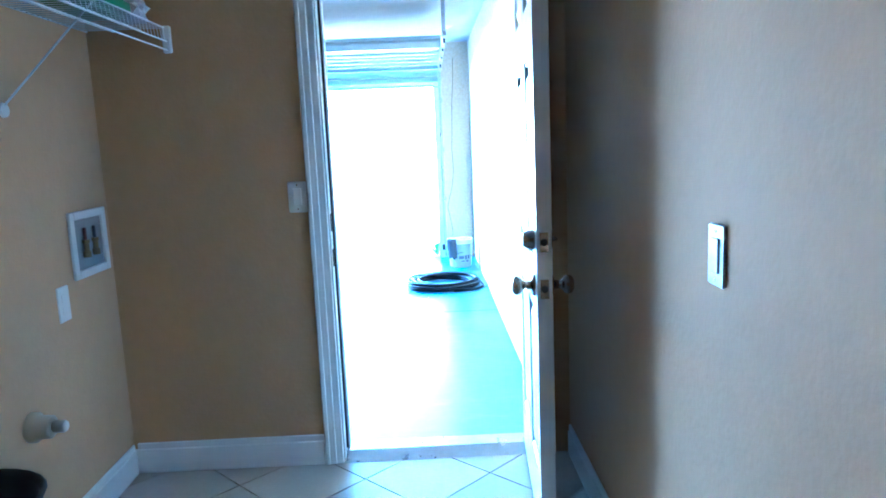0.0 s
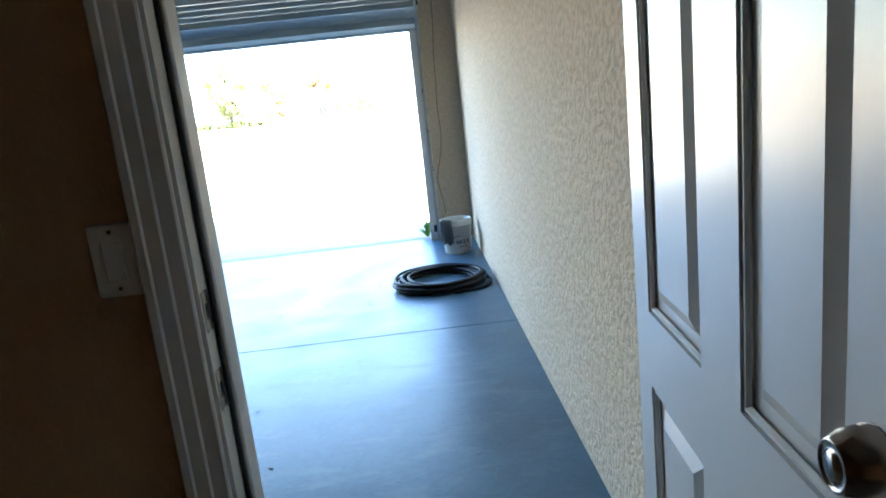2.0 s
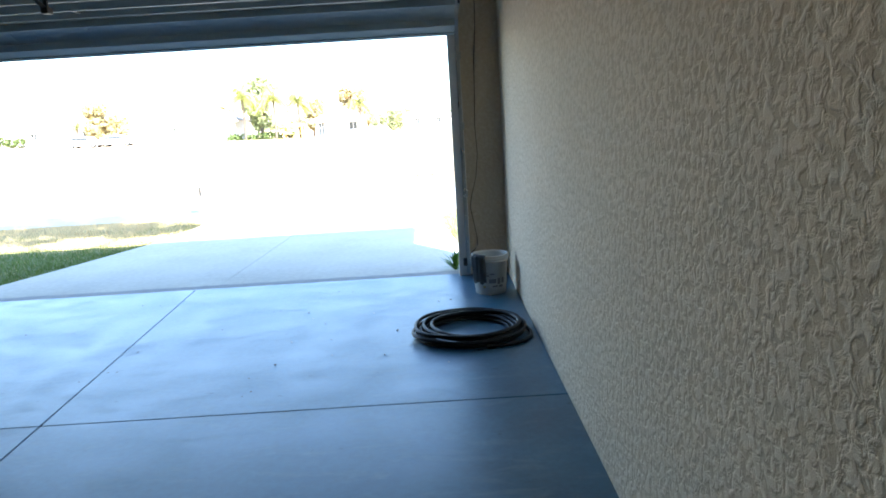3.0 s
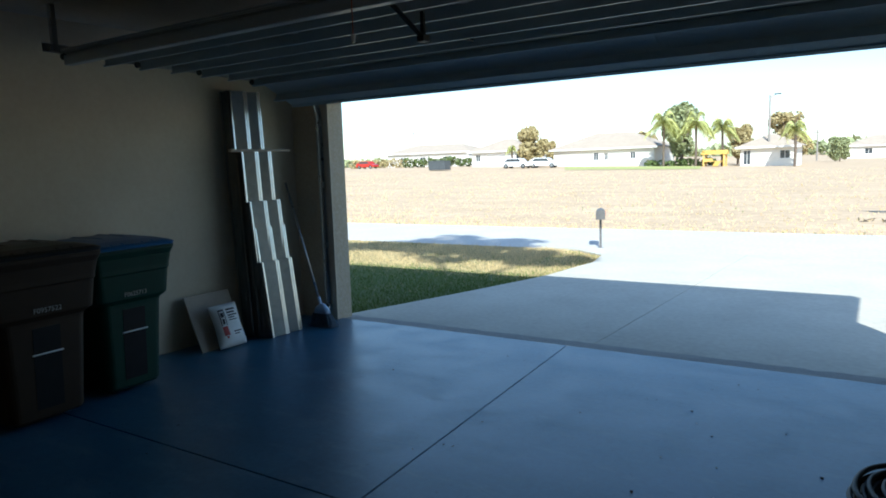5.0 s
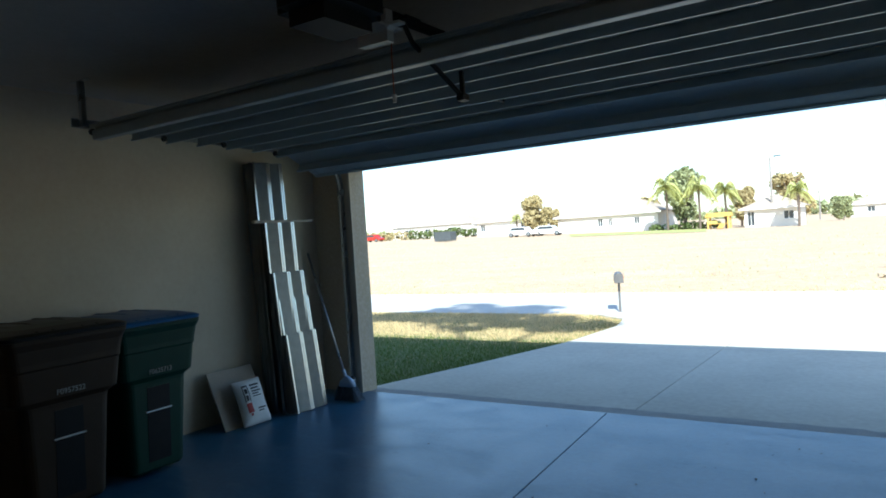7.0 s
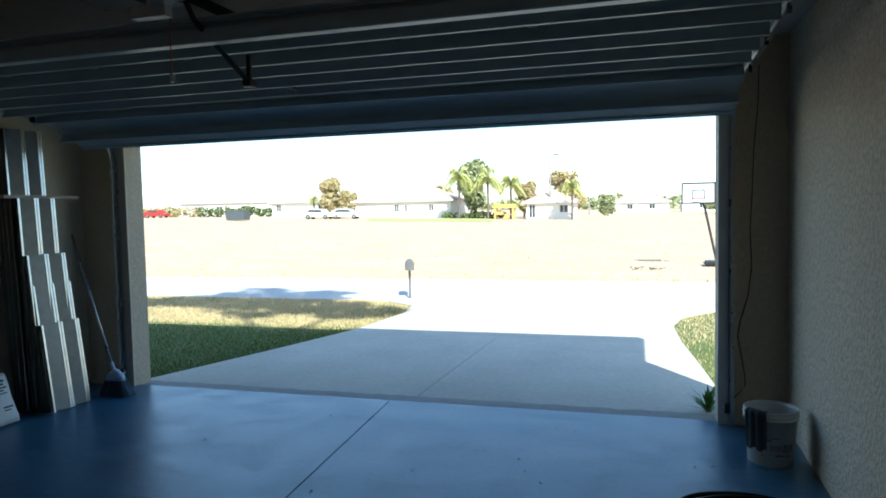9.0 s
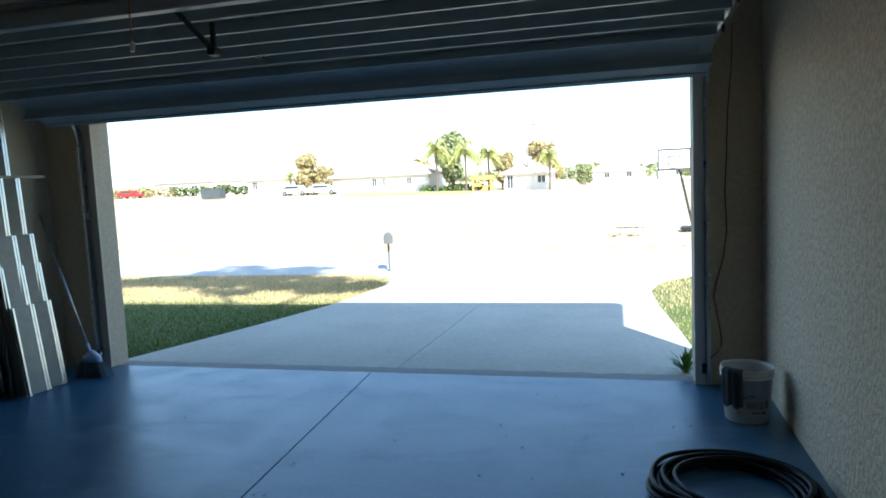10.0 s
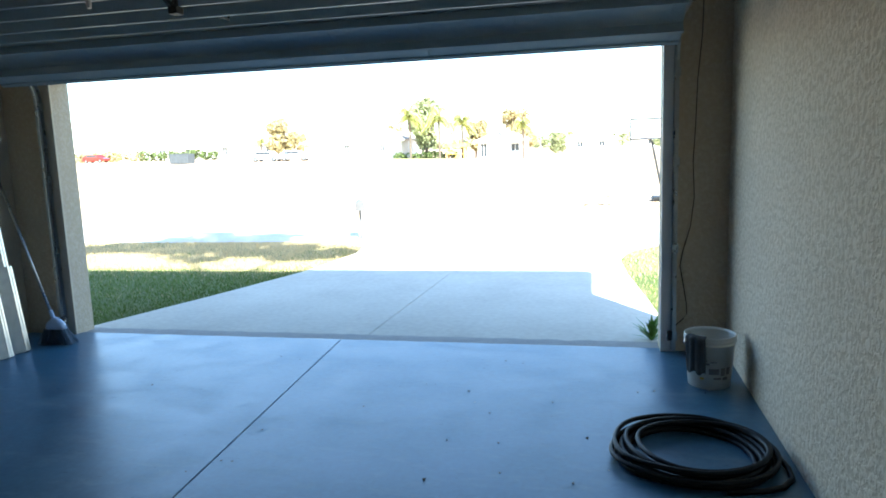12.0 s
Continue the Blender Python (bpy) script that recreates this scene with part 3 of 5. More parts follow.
# wire shelf high on the laundry wall
shelf = thing("wire_shelf", "white vinyl-coated wire shelf with a hanging rail", "shelf", pose(0, 0, 0))
SZ = 1.894
for y in np.arange(-9.2, YI - 0.01, 0.03):
    part("wire", tube([(LX0 + 0.004, y, SZ), (LX0 + 0.285, y, SZ), (LX0 + 0.29, y, SZ - 0.045)], 0.0018, 5), M_WIRE, shelf)
for x, z in ((LX0 + 0.006, SZ), (LX0 + 0.1, SZ - 0.003), (LX0 + 0.2, SZ - 0.003), (LX0 + 0.285, SZ + 0.003), (LX0 + 0.29, SZ - 0.045), (LX0 + 0.29, SZ - 0.075)):
    part("rod", tube([(x, -9.2, z), (x, YI - 0.006, z)], 0.0032, 8), M_WIRE, shelf)
part("end_cap", box(LX0 + 0.275, LX0 + 0.305, YI - 0.02, YI, SZ - 0.085, SZ + 0.01, 0.004), M_PLASTIC, shelf)
for y in (-6.58, -7.6, -8.6):
    part("brace", tube([(LX0 + 0.004, y, SZ - 0.29), (LX0 + 0.288, y, SZ - 0.012)], 0.0032, 8), M_WIRE, shelf)
    part("bracket_foot", lathe([(0, 0), (0.022, 0), (0.02, 0.008), (0, 0.009)], 12, m=Matrix.Translation((LX0, y, SZ - 0.30)) @ R_PX), M_PLASTIC, shelf)
M_GREENBOX = material("green packaging", (0.04, 0.22, 0.06), 0.4, second=(0.03, 0.17, 0.05), scale=10)
M_CLEAR = material("crumpled clear plastic", (0.62, 0.66, 0.70), 0.2, second=(0.5, 0.55, 0.6), scale=18, bump=0.8, bump_scale=30)
pack = thing("detergent_pack", "green packet lying on the wire shelf", "packet", pose(LX0 + 0.15, -6.32, SZ + 0.006))
part("body", box(-0.09, 0.09, -0.14, 0.14, 0, 0.07, 0.02, seg=3), M_GREENBOX, pack)
wrap = thing("plastic_bag", "crumpled clear plastic bag on the wire shelf", "bag", pose(LX0 + 0.2, -6.10, SZ + 0.006))
own = bmesh.new()
bmesh.ops.create_icosphere(own, subdivisions=3, radius=0.08)
for v in own.verts:
    v.co *= 0.8 + 0.45 * noise.noise(v.co * 22)
    v.co.z = max(v.co.z * 0.7 + 0.045, 0.0)
part("body", own, M_CLEAR, wrap)

# ---- garage door, open overhead ----
gdoor = thing("garage_door", "white sectional steel garage door raised overhead", "garage door", pose((OX0 + OX1) / 2, 0, 0))
SECTIONS = [(-2.53, 2.30, 0.0), (-1.99, 2.30, 0.0), (-1.45, 2.295, -1.0), (-0.91, 2.28, -25.5)]
GW = 4.98 / 2


def rail_mesh(y0, y1, low):
    return mesh_of("rail", box(-GW, GW, y0, y1, low, 0.0385, 0.004), M_GDOOR)


skin_me = mesh_of("door_section", box(-GW, GW, 0.004, 0.526, 0.040, 0.052, 0.002), M_GDOOR)
def rib_mesh(y, low):
    """A folded rib along the section: an upright web with a small return lip."""
    bm = box(-GW, GW, y, y + 0.004, low, 0.0385, 0.0)
    box(-GW, GW, y - 0.014, y, low, low + 0.003, 0.0, bm)
    box(-GW, GW, y - 0.014, y - 0.011, low + 0.003, low + 0.012, 0.0, bm)
    return mesh_of("rib", bm, M_GDOOR)


rail_me = [rail_mesh(0.006, 0.03, 0.030), rail_mesh(0.50, 0.524, 0.030), rib_mesh(0.045, -0.034), rib_mesh(0.310, -0.034)]
stile_x = (-GW + 0.05, -1.48, -0.89, -0.3, 0.3, 0.89, 1.48, GW - 0.05)
stile_me = [mesh_of("stile", box(x - 0.03, x + 0.03, 0.042, 0.488, 0.0345, 0.0385, 0.002), M_GDOOR) for x in stile_x]
hinge_me = [mesh_of("hinge", box(x - 0.02, x + 0.02, 0.49, 0.56, 0.022, 0.029, 0.001), M_GDOOR) for x in stile_x[1:-1]]
roller_me = [mesh_of("roller", cyl(0.022, 0.022, (s * (GW + 0.02), 0.04, 0.01), (s * (GW + 0.035), 0.04, 0.01), 14), M_DARK) for s in (-1, 1)]
for k, (y, z, tilt) in enumerate(SECTIONS):
    sec = new("door_section", skin_me)
    sec.parent = gdoor
    sec.matrix_local = pose(0, y, z, tilt, 0, 0)
    for me in rail_me + stile_me + (hinge_me if k < 3 else []) + roller_me:
        ob = new(me.name.split(".")[0], me)
        ob.parent = sec
ob = part("strut", box(-GW + 0.02, GW - 0.02, -0.03, 0.03, -0.055, 0.008, 0.005), M_GDOOR, gdoor, "steel stiffening strut")
ob.matrix_local = pose(0, -2.49, 2.302)
ob = part("lift_handle", tube([(-0.1, 0.12, 0.036), (-0.1, 0.12, -0.01), (-0.1, 0.24, -0.01), (-0.1, 0.24, 0.036)], 0.008, 8), M_DARK, gdoor, "black lift handle")
ob.matrix_local = pose(0, -1.45, 2.295, -1)
ob = part("bottom_seal", box(-GW, GW, 0.526, 0.536, 0.03, 0.056, 0.003), M_GDOOR, gdoor)
ob.matrix_local = pose(0, -0.91, 2.28, -25.5)

# tracks on both sides
for s, x in ((-1, OX0 - 0.075), (1, OX1 + 0.075)):
    tr = thing("door_track", "galvanised steel garage door track with brackets", "track", pose(x, 0, 0), "garage door tracks")
    path = [(0, -0.06, 0.02), (0, -0.06, 1.2), (0, -0.06, 1.98)]
    path += [(0, -0.06 - 0.32 * (1 - math.cos(a)), 1.98 + 0.32 * math.sin(a)) for a in np.linspace(0.15, math.pi / 2, 9)]
    path += [(0, -1.0, 2.315), (0, -1.8, 2.335), (0, -2.62, 2.36)]

    def sweep(dx0, dx1, dn0, dn1):
        own = bmesh.new()
        rings = []
        for i, p in enumerate(path):
            d = (Vector(path[min(i + 1, len(path) - 1)]) - Vector(path[max(i - 1, 0)])).normalized()
            nrm = Vector((0, d.z, -d.y))
            rings.append([own.verts.new(Vector(p) + Vector((dx, 0, 0)) + nrm * dn) for dx, dn in ((dx0, dn0), (dx1, dn0), (dx1, dn1), (dx0, dn1))])
        for a, b in zip(rings, rings[1:]):
            for k in range(4):
                own.faces.new((a[k], a[(k + 1) % 4], b[(k + 1) % 4], b[k]))
        own.faces.new(rings[0][::-1])
        own.faces.new(rings[-1])
        bmesh.ops.recalc_face_normals(own, faces=own.faces)
        return own
    part("web", sweep(0.016 * s, 0.019 * s, -0.028, 0.028), M_GALV, tr)
    part("flange", sweep(-0.012 * s, 0.016 * s, 0.025, 0.028), M_GALV, tr)
    part("flange", sweep(-0.004 * s, 0.016 * s, -0.028, -0.025), M_GALV, tr)
    for z in (0.12, 0.75, 1.35, 1.95):
        part("bracket", box(0.012 * s - 0.02, 0.012 * s + 0.02, -0.058, 0.0, z - 0.03, z + 0.03, 0.002), M_GALV, tr)
    part("hanger", box(-0.018, 0.018, -2.565, -2.53, 2.34, CEIL, 0.002), M_GALV, tr, "perforated angle hanger")
    part("hanger_foot", box(-0.10, 0.10, -2.57, -2.53, CEIL - 0.004, CEIL - 0.0005), M_GALV, tr)
for s, x in ((-1, OX0), (1, OX1)):
    trim = structure("trim", box(min(x - 0.004 * s, x + 0.1 * s), max(x - 0.004 * s, x + 0.1 * s), -0.022, 0.0, 0.0, 2.2, 0.003), M_WHITE if s > 0 else M_DRYWALL, "painted timber door jamb trim", "trim")
    sensor = thing("safety_sensor", "small black door safety sensor near the floor", "sensor", pose(x + 0.05 * s, -0.075, 0.14), "door sensors")
    part("body", box(-0.018, 0.018, -0.04, 0.0, -0.035, 0.035, 0.006), M_DARK, sensor)
    part("lens", lathe([(0, 0.0), (0.009, 0.0), (0.008, 0.004), (0, 0.005)], 12, m=Matrix.Translation((-0.018 * s, -0.02, 0.0)) @ pose(0, 0, 0, 0, -90 * s, 0)), M_PLASTIC, sensor)

# header brackets and loose cable on the front wall
cable = thing("sensor_cable", "thin black cable hanging loosely down the wall", "cable", pose(0.2, -0.006, 0))
pts = [(0.05, 0, 2.45), (0.045, 0, 2.2), (0.02, -0.002, 1.9), (0.012, 0, 1.6), (0.0, 0, 1.35), (0.012, 0, 1.1), (-0.01, 0, 0.9), (-0.06, -0.004, 0.72), (-0.075, 0, 0.62), (-0.05, 0, 0.48), (-0.03, 0, 0.36), (-0.025, -0.004, 0.28), (-0.05, -0.004, 0.24), (-0.13, -0.004, 0.16)]
part("wire", tube(pts, 0.003, 6), M_BLACK, cable, smooth=True)

# opener
M_OPENER = material("dark opener housing", (0.016, 0.016, 0.017), 0.6, second=(0.012, 0.012, 0.013), scale=8, spec=0.3)
M_LENS = material("frosted lamp cover", (0.7, 0.7, 0.68), 0.35, second=(0.62, 0.62, 0.6), scale=6)
opener = thing("garage_door_opener", "dark ceiling-hung garage door opener with a frosted lamp cover", "door opener", pose(-2.33, -3.02, 2.31))
part("housing", box(-0.15, 0.15, -0.2, 0.2, -0.01, 0.18, 0.06, seg=4), M_OPENER, opener)
part("lamp_cover", box(-0.14, 0.14, 0.19, 0.36, -0.015, 0.12, 0.062, seg=5), M_LENS, opener, "frosted white lamp cover")
for x in (-0.12, 0.12):
    part("hanger", box(x - 0.012, x + 0.012, -0.012, 0.012, 0.178, CEIL - 2.31, 0.001), M_GALV, opener)
part("rail", box(-0.02, 0.02, 0.2, 2.98, 0.12, 0.155, 0.003), M_DARK, opener, "dark steel chain rail")
part("header_bracket", box(-0.03, 0.03, 2.97, 3.059, 0.09, 0.19, 0.003), M_GALV, opener)
bm = tube([(0.05, 0.40, 0.115), (0.06, 0.46, 0.02), (0.11, 0.78, -0.185)], 0.012, 6)
box(0.09, 0.13, 0.75, 0.81, -0.205, -0.17, 0.004, bm)
box(0.10, 0.12, 0.77, 0.79, -0.175, -0.06, 0.002, bm)
part("door_arm", bm, M_DARK, opener, "bent black door arm")
part("trolley", box(-0.028, 0.10, 0.37, 0.48, 0.105, 0.119, 0.004), M_DARK, opener)
M_ORANGE = material("faded red cord handle", (0.45, 0.12, 0.05), 0.5)
part("release_cord", tube([(-0.02, 0.42, 0.105), (-0.03, 0.42, -0.02), (-0.03, 0.42, -0.2)], 0.003, 5), M_ORANGE, opener, "red release cord")
part("cord_handle", cyl(0.012, 0.008, (-0.03, 0.42, -0.2), (-0.03, 0.42, -0.235), 8), M_PLASTIC, opener)

# ---- bins ----
M_BROWN = material("brown bin plastic", (0.034, 0.020, 0.010), 0.5, second=(0.026, 0.0155, 0.008), spec=0.25, scale=6, bump=0.1, bump_scale=150)
M_BINGREEN = material("green bin plastic", (0.005, 0.042, 0.027), 0.45, second=(0.004, 0.033, 0.021), spec=0.25, scale=6, bump=0.1, bump_scale=150)
M_LIDBLUE = material("blue bin lid", (0.010, 0.095, 0.25), 0.38, second=(0.008, 0.078, 0.21), scale=6)
M_LIDDARK = material("dark brown bin lid", (0.013, 0.011, 0.010), 0.42, spec=0.3, second=(0.010, 0.009, 0.008), scale=6)
M_BAR_GLINT = material("lift bar glint white", (0.85, 0.85, 0.84), 0.4)
M_SERIAL = material("faded stamped marking", (0.42, 0.42, 0.40), 0.6)


def rounded(hw, hd, r, n=5):
    pts = []
    for cx, cy, a0 in ((hw - r, hd - r, 0), (-hw + r, hd - r, 90), (-hw + r, -hd + r, 180), (hw - r, -hd + r, 270)):
        for k in range(n + 1):
            a = radians(a0 + 90 * k / n)
            pts.append((cx + r * math.cos(a), cy + r * math.sin(a)))
    return pts


def loft(levels, cap_top=True):
    """Rings of outlines at heights: (z, half x, half y, radius, shift x)."""
    own = bmesh.new()
    rings = [[own.verts.new((x + dx, y, z)) for x, y in rounded(hw, hd, r)] for z, hw, hd, r, dx in levels]
    for a, b in zip(rings, rings[1:]):
        for k in range(len(a)):
            own.faces.new((a[k], a[(k + 1) % len(a)], b[(k + 1) % len(b)], b[k]))
    own.faces.new(rings[0][::-1])
    if cap_top:
        own.faces.new(rings[-1])
    bmesh.ops.recalc_face_normals(own, faces=own.faces)
    return own


def text_mesh(body, size, depth=0.001):
    cu = bpy.data.curves.new("writing", "FONT")
    cu.body, cu.size, cu.extrude = body, size, depth
    cu.align_x, cu.align_y = "CENTER", "CENTER"
    ob = bpy.data.objects.new("tmp", cu)
    scene.collection.objects.link(ob)
    me = bpy.data.meshes.new_from_object(ob.evaluated_get(bpy.context.evaluated_depsgraph_get()))
    bpy.data.objects.remove(ob)
    bpy.data.curves.remove(cu)
    return me


def wheeled_bin(label, m, body_mat, lid_mat, code, h, w):
    """A two-wheeled cart whose front faces +x."""
    ob = thing("wheeled_bin", label, "bin", m, "wheeled bins by the wall")
    hw, hd = 0.33, w / 2
    levels = [(0.03, 0.235, hd * 0.62, 0.05, 0.0), (0.05, 0.25, hd * 0.65, 0.05, 0.0), (h * 0.58, 0.285, hd * 0.76, 0.06, 0.0), (h * 0.60, 0.288, hd * 0.78, 0.06, 0.0),
              (h * 0.63, 0.306, hd * 0.90, 0.06, 0.005), (h * 0.655, 0.31, hd * 0.91, 0.06, 0.005), (h * 0.79, 0.322, hd * 0.93, 0.05, 0.01), (h * 0.80, 0.328, hd * 0.945, 0.05, 0.01),
              (h * 0.83, 0.331, hd * 0.95, 0.05, 0.01), (h * 0.90, 0.338, hd * 0.99, 0.05, 0.015), (h * 0.935, 0.352, hd + 0.012, 0.05, 0.015), (h * 0.955, 0.355, hd + 0.015, 0.05, 0.015)]
    body = part("body", loft(levels), body_mat, ob)
    # recess on the front for the lift bar: flush black block paints its shade
    slope = Matrix(((1, 0, 0.035 / (h * 0.58 - 0.05), 0.247), (0, 1, 0, 0), (0, 0, 1, 0), (0, 0, 0, 1)))
    part("front_recess", box(-0.02, 0.002, -0.085, 0.085, h * 0.09, h * 0.56, 0.0, m=slope), M_BLACK, body, "lift recess with its shade painted black")
    # flat white colour stands in for the glint on the steel bar
    part("lift_bar", tube([(0.281, -0.095, h * 0.41), (0.281, 0.095, h * 0.41)], 0.0055, 8), M_BAR_GLINT, ob, "steel lift bar with its glint painted white")
    # lid with ribs, slightly domed
    lid = part("lid", loft([(h * 0.957, 0.365, hd + 0.02, 0.06, 0.0), (h * 0.975, 0.37, hd + 0.025, 0.06, 0.0), (h * 0.987, 0.35, hd, 0.07, 0.0), (h * 1.006, 0.28, hd * 0.80, 0.09, -0.01), (h * 1.018, 0.18, hd * 0.55, 0.09, -0.02), (h * 1.022, 0.08, hd * 0.25, 0.05, -0.02)]), lid_mat, ob)
    for y in (-hd * 0.62, -hd * 0.3, hd * 0.3, hd * 0.62):
        lift = h * (1.008 if abs(y) > hd * 0.4 else 1.016)
        part("lid_rib", tube([(-0.30, y, h * 0.99), (-0.20, y, lift), (0.10, y * 0.95, lift), (0.24, y * 0.85, h * 0.998), (0.34, y * 0.8, h * 0.982)], 0.011, 6), lid_mat, lid, smooth=True)
    for y in (-hd * 0.45, hd * 0.45):
        # black block paints the shade inside the grip pocket
        part("grip_recess", box(0.334, 0.345, y - 0.07, y + 0.07, h * 0.865, h * 0.905, 0.004), M_BLACK, body, "grip pocket with its shade painted black")
    part("rear_handle", tube([(-0.33, -hd * 0.7, h * 0.93), (-0.40, -hd * 0.7, h * 0.95), (-0.40, hd * 0.7, h * 0.95), (-0.33, hd * 0.7, h * 0.93)], 0.014, 8), body_mat, ob)
    for s in (-1, 1):
        wheel = part("wheel", cyl(0.125, 0.125, (-0.235, s * (hd * 0.84 - 0.01), 0.125), (-0.235, s * (hd * 0.84 + 0.045), 0.125), 28), M_BLACK, ob, "black rubber wheel")
        part("hub", cyl(0.05, 0.04, (-0.235, s * (hd * 0.84 + 0.04), 0.125), (-0.235, s * (hd * 0.84 + 0.052), 0.125), 16), body_mat, wheel)
    me = text_mesh(code, 0.044)
    me.materials.append(M_SERIAL)
    tx = new("serial_number", me)
    tx.parent = ob
    tx.matrix_local = Matrix.Translation((0.322, 0.0, h * 0.66)) @ pose(0, 0, 0, 0, 5, 0) @ Matrix(((0, 0, 1, 0), (1, 0, 0, 0), (0, 1, 0, 0), (0, 0, 0, 1)))
    tagged(tx, "white stamped serial number")
    return ob


wheeled_bin("brown plastic wheeled bin with dark lid against the wall", pose(-4.86, -2.99, 0, 0, 0, 3), M_BROWN, M_LIDDARK, "F0957522", 1.09, 0.71)
wheeled_bin("green plastic wheeled bin with blue lid against the wall", pose(-4.95, -2.345, 0, 0, 0, 2), M_BINGREEN, M_LIDBLUE, "F0625713", 1.06, 0.62)

# ---- leaning board and sack ----
M_BOARD = material("pale fibre board", (0.48, 0.42, 0.34), 0.8, second=(0.42, 0.36, 0.29), scale=4, bump=0.1, bump_scale=100)
M_SACK = material("white paper sack", (0.82, 0.81, 0.78), 0.7, second=(0.75, 0.74, 0.71), scale=7, bump=0.5, bump_scale=14)
M_INK = material("black print", (0.03, 0.03, 0.035), 0.6)
M_REDINK = material("red print", (0.45, 0.06, 0.05), 0.6)
board = thing("leaning_board", "pale fibre board leaning against the garage wall", "board", pose(-5.08, -1.22, 0.0, 0, -24, 0))
part("sheet", box(-0.012, 0.0, -0.27, 0.20, 0.0, 0.50, 0.002), M_BOARD, board)
sack = thing("cement_sack", "white paper sack with red and black print leaning on a board", "sack", pose(-4.985, -1.24, 0.012, 0, -20, 0))


def sack_x(y, z):
    """The bulge of the sack's front over its width and height."""
    u, v = y / 0.135, (z - 0.19) / 0.19
    return 0.062 * max(0.0, 1 - abs(u) ** 3.0) ** 0.5 * max(0.0, 1 - abs(v) ** 4.0) ** 0.5 + 0.005 * noise.noise(Vector((y * 14, z * 14, 2.0)))


own = bmesh.new()
rings = []
for j in range(25):
    z = 0.002 + 0.376 * j / 24
    pinch = 1.0 + 0.05 * math.cos(j * math.pi / 12)
    ys_s = [-0.135 * pinch * math.cos(math.pi * i / 18) for i in range(19)]
    front = [own.verts.new((max(0.004, sack_x(y / pinch, z)), y, z)) for y in ys_s]
    back = [own.verts.new((-max(0.004, 0.7 * sack_x(y / pinch, z)), y, z)) for y in ys_s[::-1]]
    rings.append(front + back)
for p, q in zip(rings, rings[1:]):
    for i in range(len(p)):
        own.faces.new((p[i], p[(i + 1) % len(p)], q[(i + 1) % len(q)], q[i]))
own.faces.new(rings[0][::-1])
own.faces.new(rings[-1])
bmesh.ops.recalc_face_normals(own, faces=own.faces)
part("body", own, M_SACK, sack, smooth=True)


def sack_print(y0, y1, z0, z1):
    """A patch of ink that follows the sack's front."""
    own = bmesh.new()
    grid_v = [[own.verts.new((sack_x(y0 + (y1 - y0) * i / 6, z0 + (z1 - z0) * j / 6) + 0.0022, y0 + (y1 - y0) * i / 6, z0 + (z1 - z0) * j / 6)) for i in range(7)] for j in range(7)]
    for j in range(6):
        for i in range(6):
            own.faces.new((grid_v[j][i], grid_v[j][i + 1], grid_v[j + 1][i + 1], grid_v[j + 1][i]))
    return own


for y0, y1, z0, z1, mat in ((-0.095, -0.088, 0.19, 0.33, M_INK), (-0.052, -0.045, 0.19, 0.33, M_INK), (-0.088, -0.052, 0.315, 0.33, M_INK), (-0.082, -0.058, 0.26, 0.30, M_INK), (-0.080, -0.060, 0.20, 0.245, M_INK),
                            (-0.095, -0.045, 0.10, 0.18, M_REDINK), (-0.08, -0.06, 0.075, 0.095, M_REDINK), (-0.02, 0.075, 0.312, 0.328, M_INK), (-0.02, 0.06, 0.286, 0.300, M_INK), (-0.02, 0.08, 0.262, 0.274, M_INK),
                            (-0.02, 0.05, 0.242, 0.252, M_INK), (-0.02, 0.07, 0.222, 0.230, M_INK), (0.0, 0.085, 0.115, 0.127, M_INK), (0.0, 0.06, 0.095, 0.104, M_INK)):
    part("print", sack_print(y0, y1, z0, z1), mat, sack)

# ---- hurricane shutter panels leaning by the corner ----
M_PANEL = material("bright zinc sheet", (0.58, 0.60, 0.61), 0.24, 1.0, second=(0.44, 0.46, 0.47), scale=18, amount=0.6, rough_var=0.06)


def corrugated(width, height, depth=0.05, t=0.002):
    """A ribbed storm panel: facing +x, ribs upright."""
    prof = [(depth, 0.0), (depth, 0.045 * width), (0.0, 0.075 * width), (depth * 0.92, 0.42 * width), (depth, 0.43 * width), (depth, 0.475 * width), (depth * 0.93, 0.485 * width), (depth, 0.495 * width), (depth, 0.54 * width),
            (0.0, 0.57 * width), (depth * 0.92, 0.865 * width), (depth, 0.875 * width), (depth, 0.92 * width), (depth * 0.93, 0.93 * width), (depth, 0.94 * width), (depth, 0.985 * width), (depth * 0.7, width)]
    own = bmesh.new()
    back = [(x - t, yy) for x, yy in prof]
    loop = prof + back[::-1]
    f = own.faces.new([own.verts.new((x, yy, 0)) for x, yy in loop])
    up = bmesh.ops.extrude_face_region(own, geom=[f])
    bmesh.ops.translate(own, vec=(0, 0, height), verts=[v for v in up["geom"] if isinstance(v, bmesh.types.BMVert)])
    bmesh.ops.recalc_face_normals(own, faces=own.faces)
    return mesh_of("storm_panel", own, M_PANEL)


def panel_stack(label, m, lean, count, width, heights, gap):
    for k in range(count):
        me = corrugated(width, heights[k % len(heights)])
        ob = new("storm_panel", me)
        tagged(ob, label, "storm panel", "storm panels by the corner")
        ob.matrix_world = m @ pose(0, 0, 0, 0, -lean, 0) @ pose(gap * k, 0.006 * (k % 3), 0.0, 0, 0, 0)


